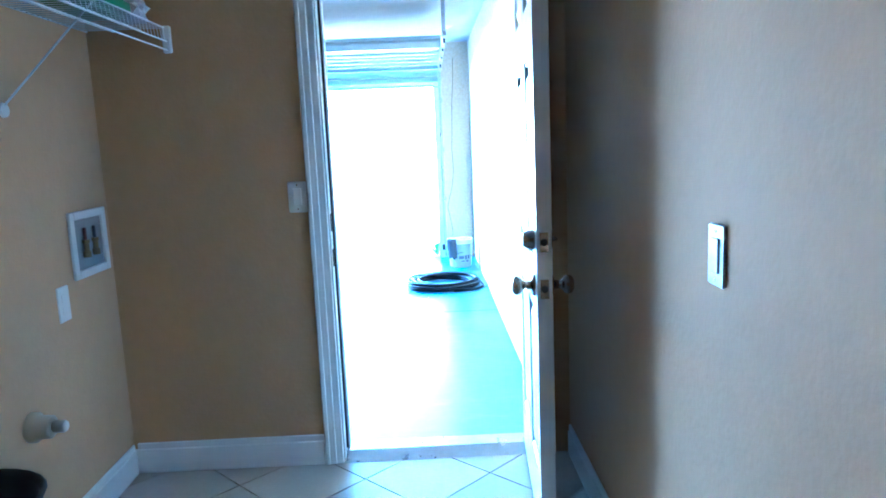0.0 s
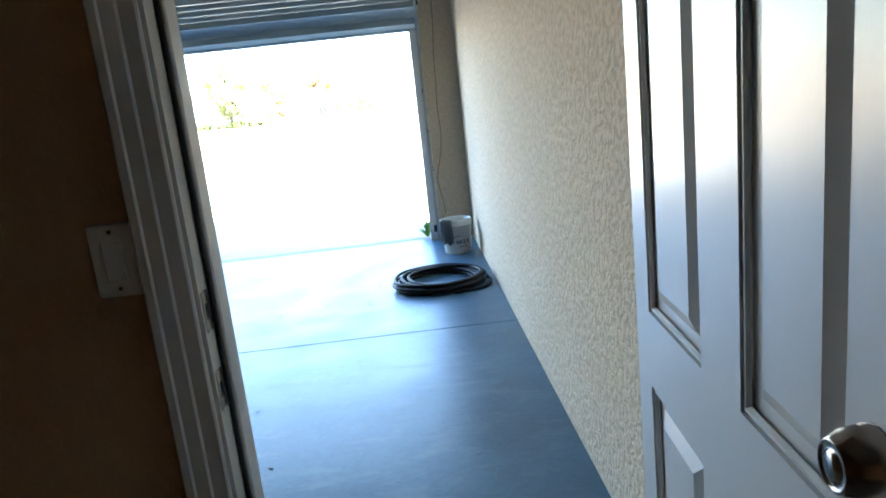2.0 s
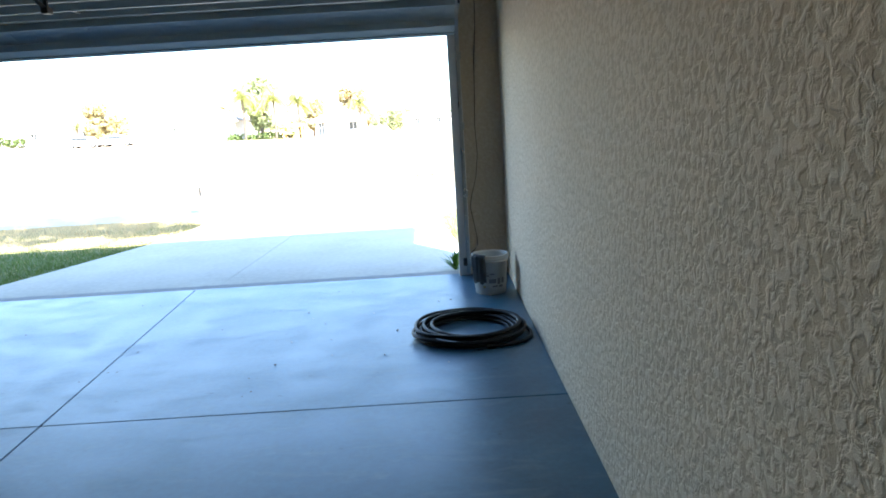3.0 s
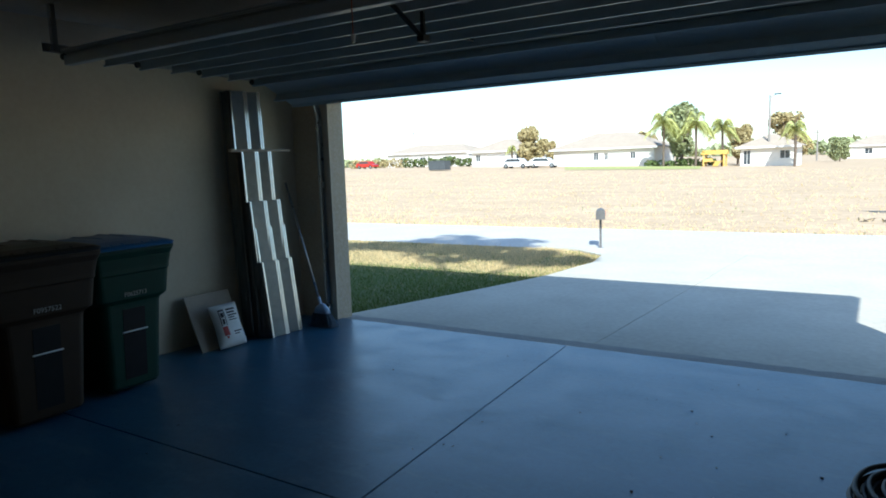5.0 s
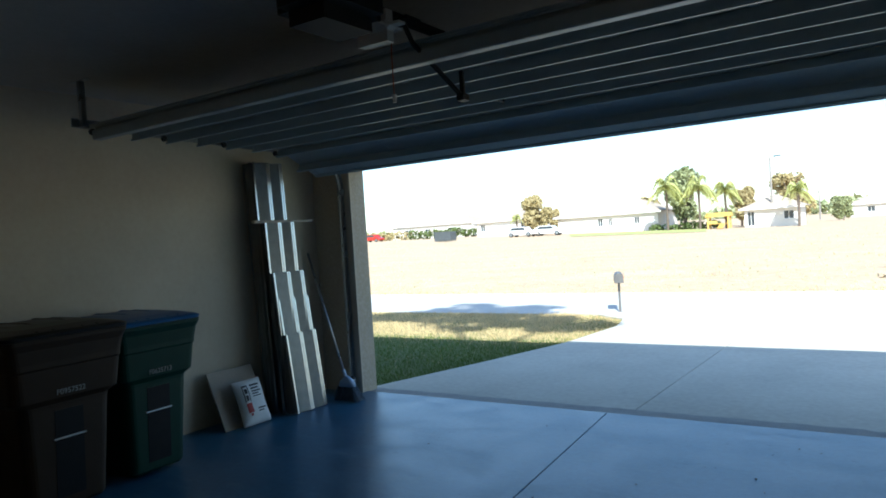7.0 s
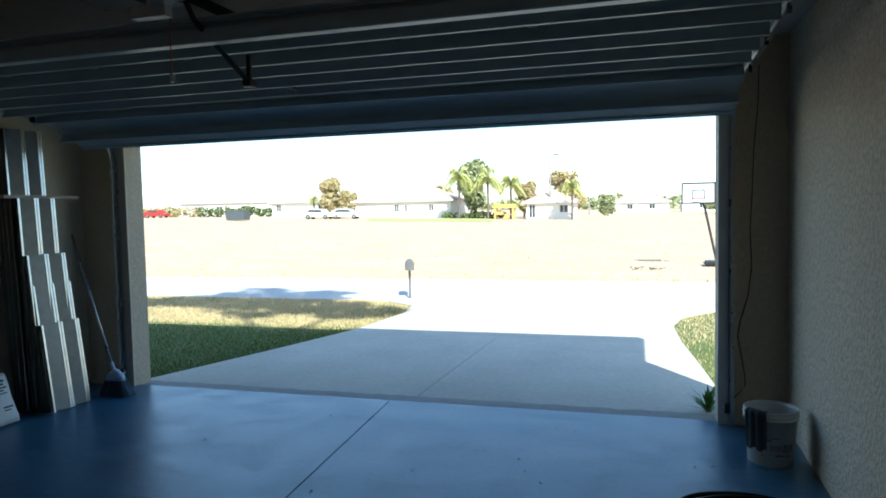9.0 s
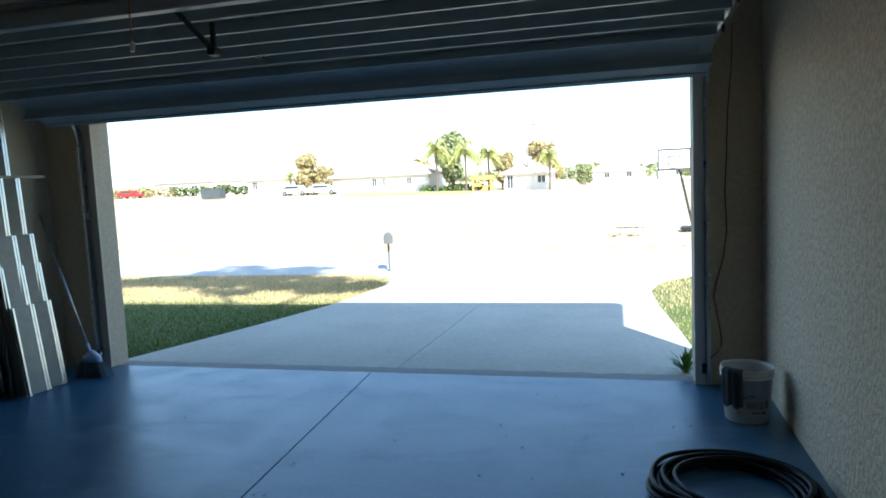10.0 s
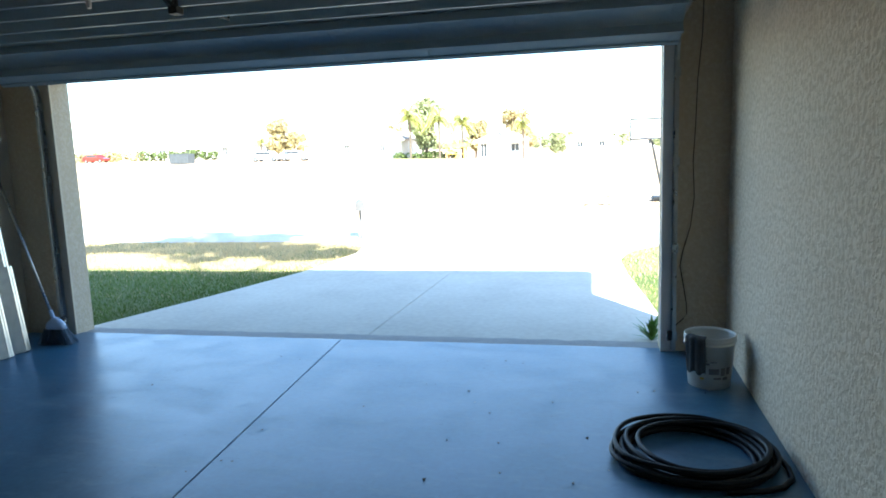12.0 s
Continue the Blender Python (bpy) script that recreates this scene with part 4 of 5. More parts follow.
panel_stack("tall ribbed galvanised storm panel leaning on the wall", pose(-5.26, -0.93, 0.0), 2.3, 9, 0.35, [2.22, 2.21], 0.013)
panel_stack("middle-height ribbed galvanised storm panel leaning on the stack", pose(-5.105, -0.91, 0.0), 2.6, 4, 0.35, [1.68], 0.010)
panel_stack("shorter ribbed galvanised storm panel leaning on the stack", pose(-5.03, -0.90, 0.0), 5.0, 5, 0.37, [1.235], 0.008)
panel_stack("short ribbed galvanised storm panel leaning on the stack", pose(-4.985, -0.89, 0.0), 6.5, 3, 0.37, [1.0, 1.0], 0.008)
panel_stack("low ribbed galvanised storm panel leaning on the stack", pose(-4.955, -0.885, 0.0), 7.0, 3, 0.37, [0.69, 0.69], 0.008)
stick = thing("wood_batten", "pale timber batten resting across the storm panels", "batten", pose(-5.15, -0.66, 1.6925, 0, 0, 88))
part("batten", box(-0.33, 0.36, -0.02, 0.02, -0.012, 0.012, 0.002), M_BOARD, stick)

# ---- broom ----
M_BRISTLE = material("grey-blue broom bristles", (0.16, 0.20, 0.25), 0.8, second=(0.10, 0.13, 0.17), scale=40)
M_BROOMCAP = material("pale blue broom cap", (0.50, 0.62, 0.80), 0.4)
broom = thing("broom", "angle broom with metal handle leaning in the corner", "broom", pose(-4.84, -0.30, 0))
part("handle", tube([(0.0, 0.0, 0.22), (-0.49, 0.12, 1.38)], 0.011, 10), M_GALV, broom, "bright metal handle", True)
part("collar", tube([(0.012, -0.003, 0.20), (-0.022, 0.006, 0.28)], 0.016, 10), M_BROOMCAP, broom)
own = bmesh.new()
rings = []
for z, hx, hy in ((0.13, 0.095, 0.034), (0.175, 0.08, 0.034), (0.205, 0.045, 0.026), (0.225, 0.018, 0.018)):
    rings.append([own.verts.new((x + 0.02, y, z)) for x, y in rounded(hx, hy, min(hx, hy) * 0.9, 3)])
for a, b in zip(rings, rings[1:]):
    for k in range(len(a)):
        own.faces.new((a[k], a[(k + 1) % len(a)], b[(k + 1) % len(b)], b[k]))
own.faces.new(rings[0][::-1])
own.faces.new(rings[-1])
part("cap", own, M_BROOMCAP, broom, "pale blue plastic broom cap", True)
own = bmesh.new()
rng = random.Random(4)
for k in range(620):
    x, y = rng.uniform(-0.09, 0.09), rng.uniform(-0.03, 0.03)
    a = Vector((x + 0.02, y, 0.135))
    b = Vector((x * 1.7 + 0.035 + rng.uniform(-0.01, 0.01), y * 2.0 + rng.uniform(-0.01, 0.01), 0.002 + rng.uniform(0, 0.012)))
    s = Vector((0.0022, 0.0, 0)) if k % 2 else Vector((0, 0.0022, 0))
    own.faces.new([own.verts.new(a - s), own.verts.new(a + s), own.verts.new(b + s), own.verts.new(b - s)])
part("bristles", own, M_BRISTLE, broom, "splayed grey-blue bristles")

# ---- bucket with a rag ----
M_BUCKET = material("translucent white plastic", (0.66, 0.66, 0.63), 0.35, second=(0.58, 0.58, 0.54), scale=5, fine=0.08)
M_BUCKET.node_tree.nodes["Principled BSDF"].inputs["Subsurface Weight"].default_value = 0.15
M_BUCKET.node_tree.nodes["Principled BSDF"].inputs["Subsurface Radius"].default_value = (0.02, 0.02, 0.02)
M_RAG = material("dark grey cloth", (0.09, 0.10, 0.11), 0.95, second=(0.06, 0.065, 0.07), scale=12, bump=0.5, bump_scale=200)
M_GREYINK = material("grey print", (0.22, 0.22, 0.23), 0.6)
M_YELLOWINK = material("yellow print", (0.7, 0.5, 0.05), 0.6)
bucket = thing("plastic_bucket", "white plastic bucket with a printed label, on the floor", "bucket", pose(0.228, -0.675, 0, 0, 0, 24) @ Matrix.Diagonal((1, 1, 0.9, 1)))
prof = [(0.0, 0.0), (0.118, 0.0), (0.124, 0.006), (0.143, 0.30), (0.150, 0.30), (0.151, 0.306), (0.145, 0.310), (0.146, 0.322), (0.153, 0.325), (0.153, 0.332), (0.147, 0.350), (0.151, 0.354), (0.149, 0.360), (0.142, 0.359), (0.139, 0.34), (0.119, 0.012), (0.0, 0.010)]
part("body", lathe(prof, 40), M_BUCKET, bucket, smooth=True)
part("bail_handle", tube([(0.152 * math.cos(a), 0.152 * math.sin(a), 0.31 - 0.10 * math.sin(a) ** 2 * (1 if a < math.pi else 1)) for a in np.linspace(0, math.pi, 17)], 0.003, 6), M_GALV, bucket, "thin wire bail handle", True)


def on_bucket(a0, a1, z0, z1, lift=0.0016):
    own = bmesh.new()
    n = max(2, int(abs(a1 - a0) / 6))
    rows = []
    for z in (z0, z1):
        r = 0.124 + 0.019 * z / 0.30 + lift
        rows.append([own.verts.new((r * math.cos(radians(a0 + (a1 - a0) * k / n)), r * math.sin(radians(a0 + (a1 - a0) * k / n)), z)) for k in range(n + 1)])
    for k in range(n):
        own.faces.new((rows[0][k], rows[0][k + 1], rows[1][k + 1], rows[1][k]))
    return own


for a0, a1, z0, z1, mat in ((-150, -128, 0.20, 0.21, M_GREYINK), (-150, -122, 0.175, 0.188, M_GREYINK), (-124, -98, 0.11, 0.15, M_GREYINK), (-94, -82, 0.10, 0.155, M_GREYINK), (-78, -66, 0.105, 0.155, M_GREYINK),
                            (-112, -92, 0.075, 0.088, M_GREYINK), (-88, -72, 0.07, 0.09, M_GREYINK), (-146, -136, 0.07, 0.085, M_YELLOWINK), (-120, -104, 0.19, 0.20, M_GREYINK)):
    part("print", on_bucket(a0, a1, z0, z1), mat, bucket)
rag = thing("rag", "dark grey cloth draped over the bucket rim", "cloth", pose(0.228, -0.675, 0, 0, 0, 24) @ Matrix.Diagonal((1, 1, 0.9, 1)))
own = bmesh.new()
rows = []
nu = 14
for j in range(15):
    f = j / 14
    row = []
    for k in range(nu + 1):
        a = radians(-178 + 46 * k / nu + 6 * f * math.sin(3.0 * k / nu))
        fold = 0.006 * math.sin(k * 1.5 + 3 * f)
        if f < 0.22:
            g = f / 0.22
            r, z = 0.128 + 0.0 * g + fold * 0.3, 0.30 + 0.068 * g
        elif f < 0.32:
            g = (f - 0.22) / 0.10
            r, z = 0.128 + 0.032 * g, 0.368 - 0.002 * g
        else:
            g = (f - 0.32) / 0.68
            z = 0.366 - (0.25 + 0.012 * math.sin(k * 0.9)) * g
            r = 0.164 - 0.010 * g + fold
        row.append(own.verts.new((r * math.cos(a), r * math.sin(a), z)))
    rows.append(row)
for j in range(14):
    for k in range(nu):
        own.faces.new((rows[j][k], rows[j][k + 1], rows[j + 1][k + 1], rows[j + 1][k]))
ob = part("cloth", own, M_RAG, rag, smooth=True)
mod = ob.modifiers.new("thickness", "SOLIDIFY")
mod.thickness = 0.004

# ---- hose coil ----
hose = thing("hose_coil", "black rubber hose coiled flat on the floor", "hose", pose(-0.012, -1.73, 0))
rng = random.Random(7)
HR = 0.0125
loops = [(0.335, 0.0, 0.0, 0), (0.302, 0.01, 0.01, 0), (0.27, -0.005, 0.0, 0), (0.33, 0.025, -0.02, 1), (0.29, 0.02, 0.012, 1), (0.325, -0.015, 0.015, 2), (0.305, 0.02, 0.0, 2), (0.315, -0.035, -0.025, 1), (0.275, 0.045, -0.01, 2)]
for r, dx, dy, lv in loops:
    ph = rng.uniform(0, 6.28)
    pts = [((r * 1.06 + 0.010 * math.sin(3 * a + ph)) * math.cos(a) + dx, (r * 1.02 + 0.010 * math.sin(2 * a + ph)) * math.sin(a) + dy, HR + lv * 0.025 + 0.004 * math.sin(2 * a + ph) ** 2) for a in np.linspace(0, 2 * math.pi, 56, endpoint=False)]
    part("hose_loop", tube(pts, HR, 10, closed=True), M_BLACK, hose, smooth=True)
tail = [(0.22, 0.24, 0.06), (0.31, 0.14, 0.05), (0.375, 0.02, 0.03), (0.405, -0.10, HR), (0.395, -0.20, HR), (0.34, -0.28, HR), (0.25, -0.33, HR), (0.10, -0.36, HR)]
part("hose_end", tube(tail, HR, 10), M_BLACK, hose, smooth=True)
part("coupling", cyl(0.021, 0.019, (0.27, 0.19, 0.058), (0.315, 0.135, 0.052), 14), M_DARK, hose, "dark metal hose coupling")

# small debris on the floor
M_LEAF = material("dry leaf bits", (0.10, 0.07, 0.04), 0.9, second=(0.05, 0.04, 0.03), scale=30)
rng = random.Random(11)
for k in range(34):
    x, y = rng.uniform(-4.2, 0.2), rng.uniform(-4.6, -0.15)
    own = bmesh.new()
    n = rng.choice((4, 5, 6))
    s = rng.uniform(0.006, 0.017)
    vs = [own.verts.new((s * rng.uniform(0.5, 1.2) * math.cos(6.283 * i / n), s * 0.6 * rng.uniform(0.5, 1.2) * math.sin(6.283 * i / n), 0.002 + rng.uniform(0, 0.004))) for i in range(n)]
    own.faces.new(vs)
    ob = part("leaf_fragment", own, M_LEAF)
    ob.matrix_world = pose(x, y, 0.0, 0, 0, rng.uniform(0, 360))
    tagged(ob, "tiny dry leaf fragment on the painted floor", "debris", "debris on the floor")

M_FLECK = material("pale paint fleck", (0.62, 0.60, 0.55), 0.7, second=(0.5, 0.48, 0.44), scale=30)
rng = random.Random(19)
for k in range(16):
    x, y = rng.uniform(-1.4, 0.36), rng.uniform(-2.3, -0.5)
    s_f = rng.uniform(0.004, 0.009)
    own = bmesh.new()
    bmesh.ops.create_icosphere(own, subdivisions=1, radius=s_f)
    for v in own.verts:
        v.co.z = max(0.0, v.co.z * 0.5 + s_f * 0.3)
    ob = part("plaster_crumb", own, M_FLECK)
    ob.matrix_world = pose(x, y, 0.0)
    tagged(ob, "tiny pale plaster crumb on the painted floor", "debris", "debris on the floor")

# ---- outside: lawn grass, field grass ----
def blades(name, mats, spots, label, category):
    """Grass blades joined into one mesh; spots are (x, y, z, height, width, material index)."""
    rng = random.Random(21)
    verts, faces, idx = [], [], []
    for x, y, z, h, w, mi in spots:
        a = rng.uniform(0, math.pi)
        dx, dy = w * math.cos(a), w * math.sin(a)
        lx, ly = rng.uniform(-0.5, 0.5) * h, rng.uniform(-0.5, 0.5) * h
        n = len(verts)
        verts += [(x - dx, y - dy, z), (x + dx, y + dy, z), (x + lx, y + ly, z + h)]
        faces.append((n, n + 1, n + 2))
        idx.append(mi)
    me = bpy.data.meshes.new(name)
    me.from_pydata(verts, [], faces)
    for m in mats:
        me.materials.append(m)
    me.polygons.foreach_set("material_index", idx)
    return tagged(new(name, me), label, category, "", "stuff")


M_GRASS = material("green grass", (0.125, 0.200, 0.020), 0.8, second=(0.090, 0.145, 0.015), scale=1.5, amount=0.6)
M_STRAW = material("dry straw grass", (0.68, 0.52, 0.27), 0.8, second=(0.56, 0.42, 0.21), scale=1.0, amount=0.6)
rng = random.Random(5)
spots = []
while len(spots) < 95000:
    y = rng.uniform(0.28, 6.95)
    if rng.random() < 0.88:
        x = drive_x(DRIVE_L, y) - 0.02 - 9.5 * rng.random() ** 1.3
    else:
        x = drive_x(DRIVE_R, y) + 0.02 + 1.8 * rng.random()
    n = noise.noise(Vector((x * 0.7, y * 0.7, 0)))
    # straw share: dryness, raised past the shade edge and right to paint sunlight
    dry = 0.02 + 0.95 * max(0.0, min(1.0, (y - 3.1) / 0.9)) * (1.0 if x < -5.2 else 0.7) + 0.35 * n * max(0.15, min(1.0, (y - 3.0) / 1.0)) + (0.3 if x > -1.0 else 0.0)
    spots.append((x, y, ground_z(x, y) - 0.005, rng.uniform(0.02, 0.052) + (0.05 if rng.random() < 0.05 and y > 4.2 else 0.0), rng.uniform(0.0025, 0.0055), 1 if rng.random() < dry else 0))
blades("lawn_grass", (M_GRASS, M_STRAW), spots, "short lawn grass, green, straw where dry or painted sunlit", "grass")
spots = []
while len(spots) < 15000:
    y = 10.85 + 62 * rng.random() ** 2.2
    x = rng.uniform(-1.0, 0.25) * (y + 8) - 2
    n = noise.noise(Vector((x * 0.12, y * 0.12, 3)))
    s = 1.0 + y / 25.0
    spots.append((x, y, ground_z(x, y) - 0.01, rng.uniform(0.02, 0.055) * min(s, 2.0) * (1 + 0.5 * n), rng.uniform(0.008, 0.016) * s, 1 if rng.random() < 0.985 else 0))
blades("field_grass", (M_GRASS, M_STRAW), spots, "dry straw-coloured field grass across the street", "grass")

# tuft of weeds at the jamb
rng = random.Random(9)
weed = thing("weed_tuft", "small green weed growing beside the door jamb", "weed", pose(-0.03, 0.36, ground_z(0, 0.36) + 0.03))
M_WEED = material("weed leaves", (0.11, 0.24, 0.03), 0.6, second=(0.09, 0.16, 0.03), scale=20)
for k in range(64):
    a, l, h = rng.uniform(0, 6.283), rng.uniform(0.04, 0.17), rng.uniform(0.05, 0.22)
    own = bmesh.new()
    d = Vector((math.cos(a), math.sin(a), 0))
    sd = Vector((-d.y, d.x, 0)) * 0.012
    b0, b1, b2 = Vector((0, 0, 0)), d * l * 0.5 + Vector((0, 0, h * 0.7)), d * l + Vector((0, 0, h))
    vs = [own.verts.new(p) for p in (b0 - sd * 0.4, b0 + sd * 0.4, b1 + sd, b1 - sd, b2)]
    own.faces.new((vs[0], vs[1], vs[2], vs[3]))
    own.faces.new((vs[3], vs[2], vs[4]))
    part("leaf", own, M_WEED, weed)

# ---- mailbox ----
M_MAILBOX = material("grey mailbox metal", (0.16, 0.15, 0.14), 0.5, 0.2, second=(0.11, 0.105, 0.10), scale=10)
mail = thing("mailbox", "grey arched mailbox on a post by the street", "mailbox", pose(-4.84, 7.40, -0.21, 0, 0, 20))
part("post", box(-0.022, 0.022, -0.022, 0.022, -0.1, 0.62, 0.004), M_MAILBOX, mail)
own = bmesh.new()
arch = [(-0.085, 0.0), (0.085, 0.0), (0.085, 0.10)] + [(0.085 * math.cos(a), 0.10 + 0.085 * math.sin(a)) for a in np.linspace(0.25, math.pi - 0.25, 8)] + [(-0.085, 0.10)]
part("box", prism(arch, -0.24, 0.24, m=Matrix.Translation((0, 0, 0.60)) @ pose(0, 0, 0, 90, 0, 0), bevel=0.004), M_MAILBOX, mail)
part("door_flap", prism([(x * 1.03, z * 1.02) for x, z in arch], 0.241, 0.252, m=Matrix.Translation((0, 0, 0.598)) @ pose(0, 0, 0, 90, 0, 180)), M_MAILBOX, mail)
part("flag", box(0.088, 0.093, -0.1, -0.02, 0.66, 0.78, 0.001), M_REDINK, mail, "small red flag")
part("base_bracket", box(-0.06, 0.06, -0.03, 0.03, -0.02, 0.05, 0.01), M_MAILBOX, mail)

# ---- basketball hoop ----
M_ACRYL = material("pale backboard", (0.70, 0.72, 0.75), 0.25, second=(0.64, 0.66, 0.69), scale=5)
hoop = thing("basketball_hoop", "portable basketball hoop with dark-framed backboard leaning forward", "basketball hoop", pose(1.42, 15.0, -0.15))
part("pole", tube([(0.0, 0.0, 0.0), (-0.33, 0.05, 1.62)], 0.035, 10), M_DARK, hoop, "slanting dark pole")
part("base", box(-0.35, 0.35, -0.3, 0.45, 0.0, 0.12, 0.05, seg=2), M_DARK, hoop, "black weighted base")
bb = part("backboard", box(-0.42, 0.42, -0.012, 0.012, 1.72, 2.26), M_ACRYL, hoop)
bb.matrix_local = pose(-0.50, -0.12, 0.0)
for a in ((-0.44, 0.44, 1.70, 1.74), (-0.44, 0.44, 2.24, 2.28), (-0.44, -0.40, 1.74, 2.24), (0.40, 0.44, 1.74, 2.24), (-0.16, 0.16, 2.06, 2.085), (-0.16, 0.16, 1.83, 1.855), (-0.16, -0.135, 1.855, 2.06), (0.135, 0.16, 1.855, 2.06)):
    part("frame_bar", box(a[0], a[1], -0.026, -0.013, a[2], a[3], 0.003), M_DARK, bb)
rim = part("rim", tube([(0.2 * math.cos(a), 0.2 * math.sin(a) - 0.3, 1.84) for a in np.linspace(0, 2 * math.pi, 24, endpoint=False)], 0.01, 6, closed=True), M_REDINK, hoop, "red metal rim")
rim.matrix_local = pose(-0.50, -0.12, 0.0)
part("brace", tube([(-0.33, 0.05, 1.60), (-0.50, -0.08, 1.95)], 0.025, 8), M_DARK, hoop)

# dry branch on the verge
twig = thing("dry_branch", "dry grey branch lying in the field", "branch", pose(-0.46, 13.8, ground_z(-0.46, 13.8)))
rng = random.Random(3)
for k in range(13):
    x, y = rng.uniform(-0.4, 0.35), rng.uniform(-0.2, 0.2)
    part("twig", tube([(x, y, 0.02), (x + rng.uniform(-0.25, 0.25), y + rng.uniform(-0.2, 0.2), rng.uniform(0.03, 0.09))], 0.009, 5), M_LEAF, twig)


# ---- houses across the field ----
M_WALLH = material("pale stucco house wall", (0.72, 0.69, 0.63), 0.85, second=(0.66, 0.63, 0.57), scale=0.6)
M_ROOFH = material("pale shingle roof", (0.46, 0.375, 0.285), 0.9, second=(0.40, 0.32, 0.245), scale=1.2, bump=0.3, bump_scale=6)
M_GLASS = material("dark window glass", (0.05, 0.06, 0.07), 0.08, second=(0.04, 0.05, 0.06), scale=2)
EYE = Vector((-0.47, -5.05, 2.02))


def far_x(az, y):
    return EYE.x + math.tan(radians(az + 1.25)) * (y - EYE.y)


def house(label, az0, az1, y, wall_h, roof_h, depth, openings, garage=None):
    """A one-storey house with a hip roof, seen across the field."""
    x0, x1 = far_x(az0, y), far_x(az1, y)
    g = ground_z((x0 + x1) / 2, y)
    w = x1 - x0
    ob = thing("house", label, "house", pose((x0 + x1) / 2, y, g), "houses across the field")
    # front wall with real openings
    cuts = sorted(openings + ([garage] if garage else []))
    bm, x = None, -w / 2
    for cx, cw, zb, zt in cuts:
        a, b = cx * w - cw / 2, cx * w + cw / 2
        bm = box(x, a, 0, 0.25, -0.3, wall_h, bm=bm)
        box(a, b, 0, 0.25, zt, wall_h, bm=bm)
        if zb > 0:
            box(a, b, 0, 0.25, -0.3, zb, bm=bm)
        x = b
    bm = box(x, w / 2, 0, 0.25, -0.3, wall_h, bm=bm)
    box(-w / 2, -w / 2 + 0.25, 0.25, depth, -0.3, wall_h, bm=bm)
    box(w / 2 - 0.25, w / 2, 0.25, depth, -0.3, wall_h, bm=bm)
    box(-w / 2, w / 2, depth - 0.25, depth, -0.3, wall_h, bm=bm)
    wall = part("wall", bm, M_WALLH, ob)
    for cx, cw, zb, zt in openings:
        a, b = cx * w - cw / 2, cx * w + cw / 2
        win = part("window", box(a, b, 0.12, 0.14, zb, zt), M_GLASS, ob, "dark glazed window")
        fr = box(a, a + 0.06, 0.06, 0.118, zb, zt)
        box(b - 0.06, b, 0.06, 0.118, zb, zt, bm=fr)
        box(a + 0.06, b - 0.06, 0.06, 0.118, zt - 0.06, zt, bm=fr)
        box(a + 0.06, b - 0.06, 0.06, 0.118, zb, zb + 0.06, bm=fr)
        box(cx * w - 0.03, cx * w + 0.03, 0.06, 0.118, zb + 0.06, zt - 0.06, bm=fr)
        part("frame", fr, M_WHITE, win)
    if garage:
        cx, cw, zb, zt = garage
        gd = part("garage_door", box(cx * w - cw / 2, cx * w + cw / 2, 0.1, 0.14, 0, zt), M_WHITE, ob, "white garage door")
    o = 0.6
    own = bmesh.new()
    base_v = [own.verts.new(p) for p in ((-w / 2 - o, -o, wall_h), (w / 2 + o, -o, wall_h), (w / 2 + o, depth + o, wall_h), (-w / 2 - o, depth + o, wall_h))]
    inset = min(w, depth) * 0.5
    r = [own.verts.new((-w / 2 + inset * 0.9, depth / 2, wall_h + roof_h + 0.35)), own.verts.new((w / 2 - inset * 0.9, depth / 2, wall_h + roof_h + 0.35))]
    own.faces.new((base_v[0], base_v[1], r[1], r[0]))
    own.faces.new((base_v[2], base_v[3], r[0], r[1]))
    own.faces.new((base_v[1], base_v[2], r[1]))
    own.faces.new((base_v[3], base_v[0], r[0]))
    own.faces.new(base_v[::-1])
    roof = part("roof", own, M_ROOFH, ob, "pale hipped shingle roof")
    part("fascia", box(-w / 2 - o, w / 2 + o, -o - 0.03, -o, wall_h - 0.2, wall_h + 0.02), M_WHITE, roof)
    return ob


house("white house with pale hip roof and a double garage door", -31.6, -27.4, 96, 2.6, 1.7, 9, [(-0.38, 0.9, 0.9, 2.1), (0.42, 1.0, 0.9, 2.1)], (0.05, 4.8, 0, 2.2))
house("wide cream house with pale hip roof and shaded entry", -24.9, -17.0, 96, 2.7, 2.1, 11, [(-0.06, 0.8, 0.9, 2.1), (0.04, 0.6, 0.9, 2.0), (0.30, 0.8, 1.0, 2.0)])
house("small white house with a shallow hip roof behind the palms", -10.7, -6.9, 92, 2.5, 1.3, 7, [(-0.38, 0.9, 0.2, 2.1), (0.3, 1.2, 0.9, 2.0)])
house("distant long white house with a low roof", -3.7, 0.6, 165, 2.7, 1.8, 10, [(-0.2, 1.4, 0.9, 2.1), (0.2, 1.4, 0.9, 2.1)])
house("long low white building behind a hedge", -38.6, -31.9, 122, 3.0, 1.5, 10, [(-0.3, 1.6, 0.9, 2.1), (-0.05, 1.6, 0.9, 2.1), (0.25, 1.6, 0.9, 2.1)])
house("distant pale house on rising ground", 1.6, 6.5, 175, 2.7, 2.0, 10, [(-0.2, 1.4, 0.9, 2.1), (0.2, 1.4, 0.9, 2.1)])

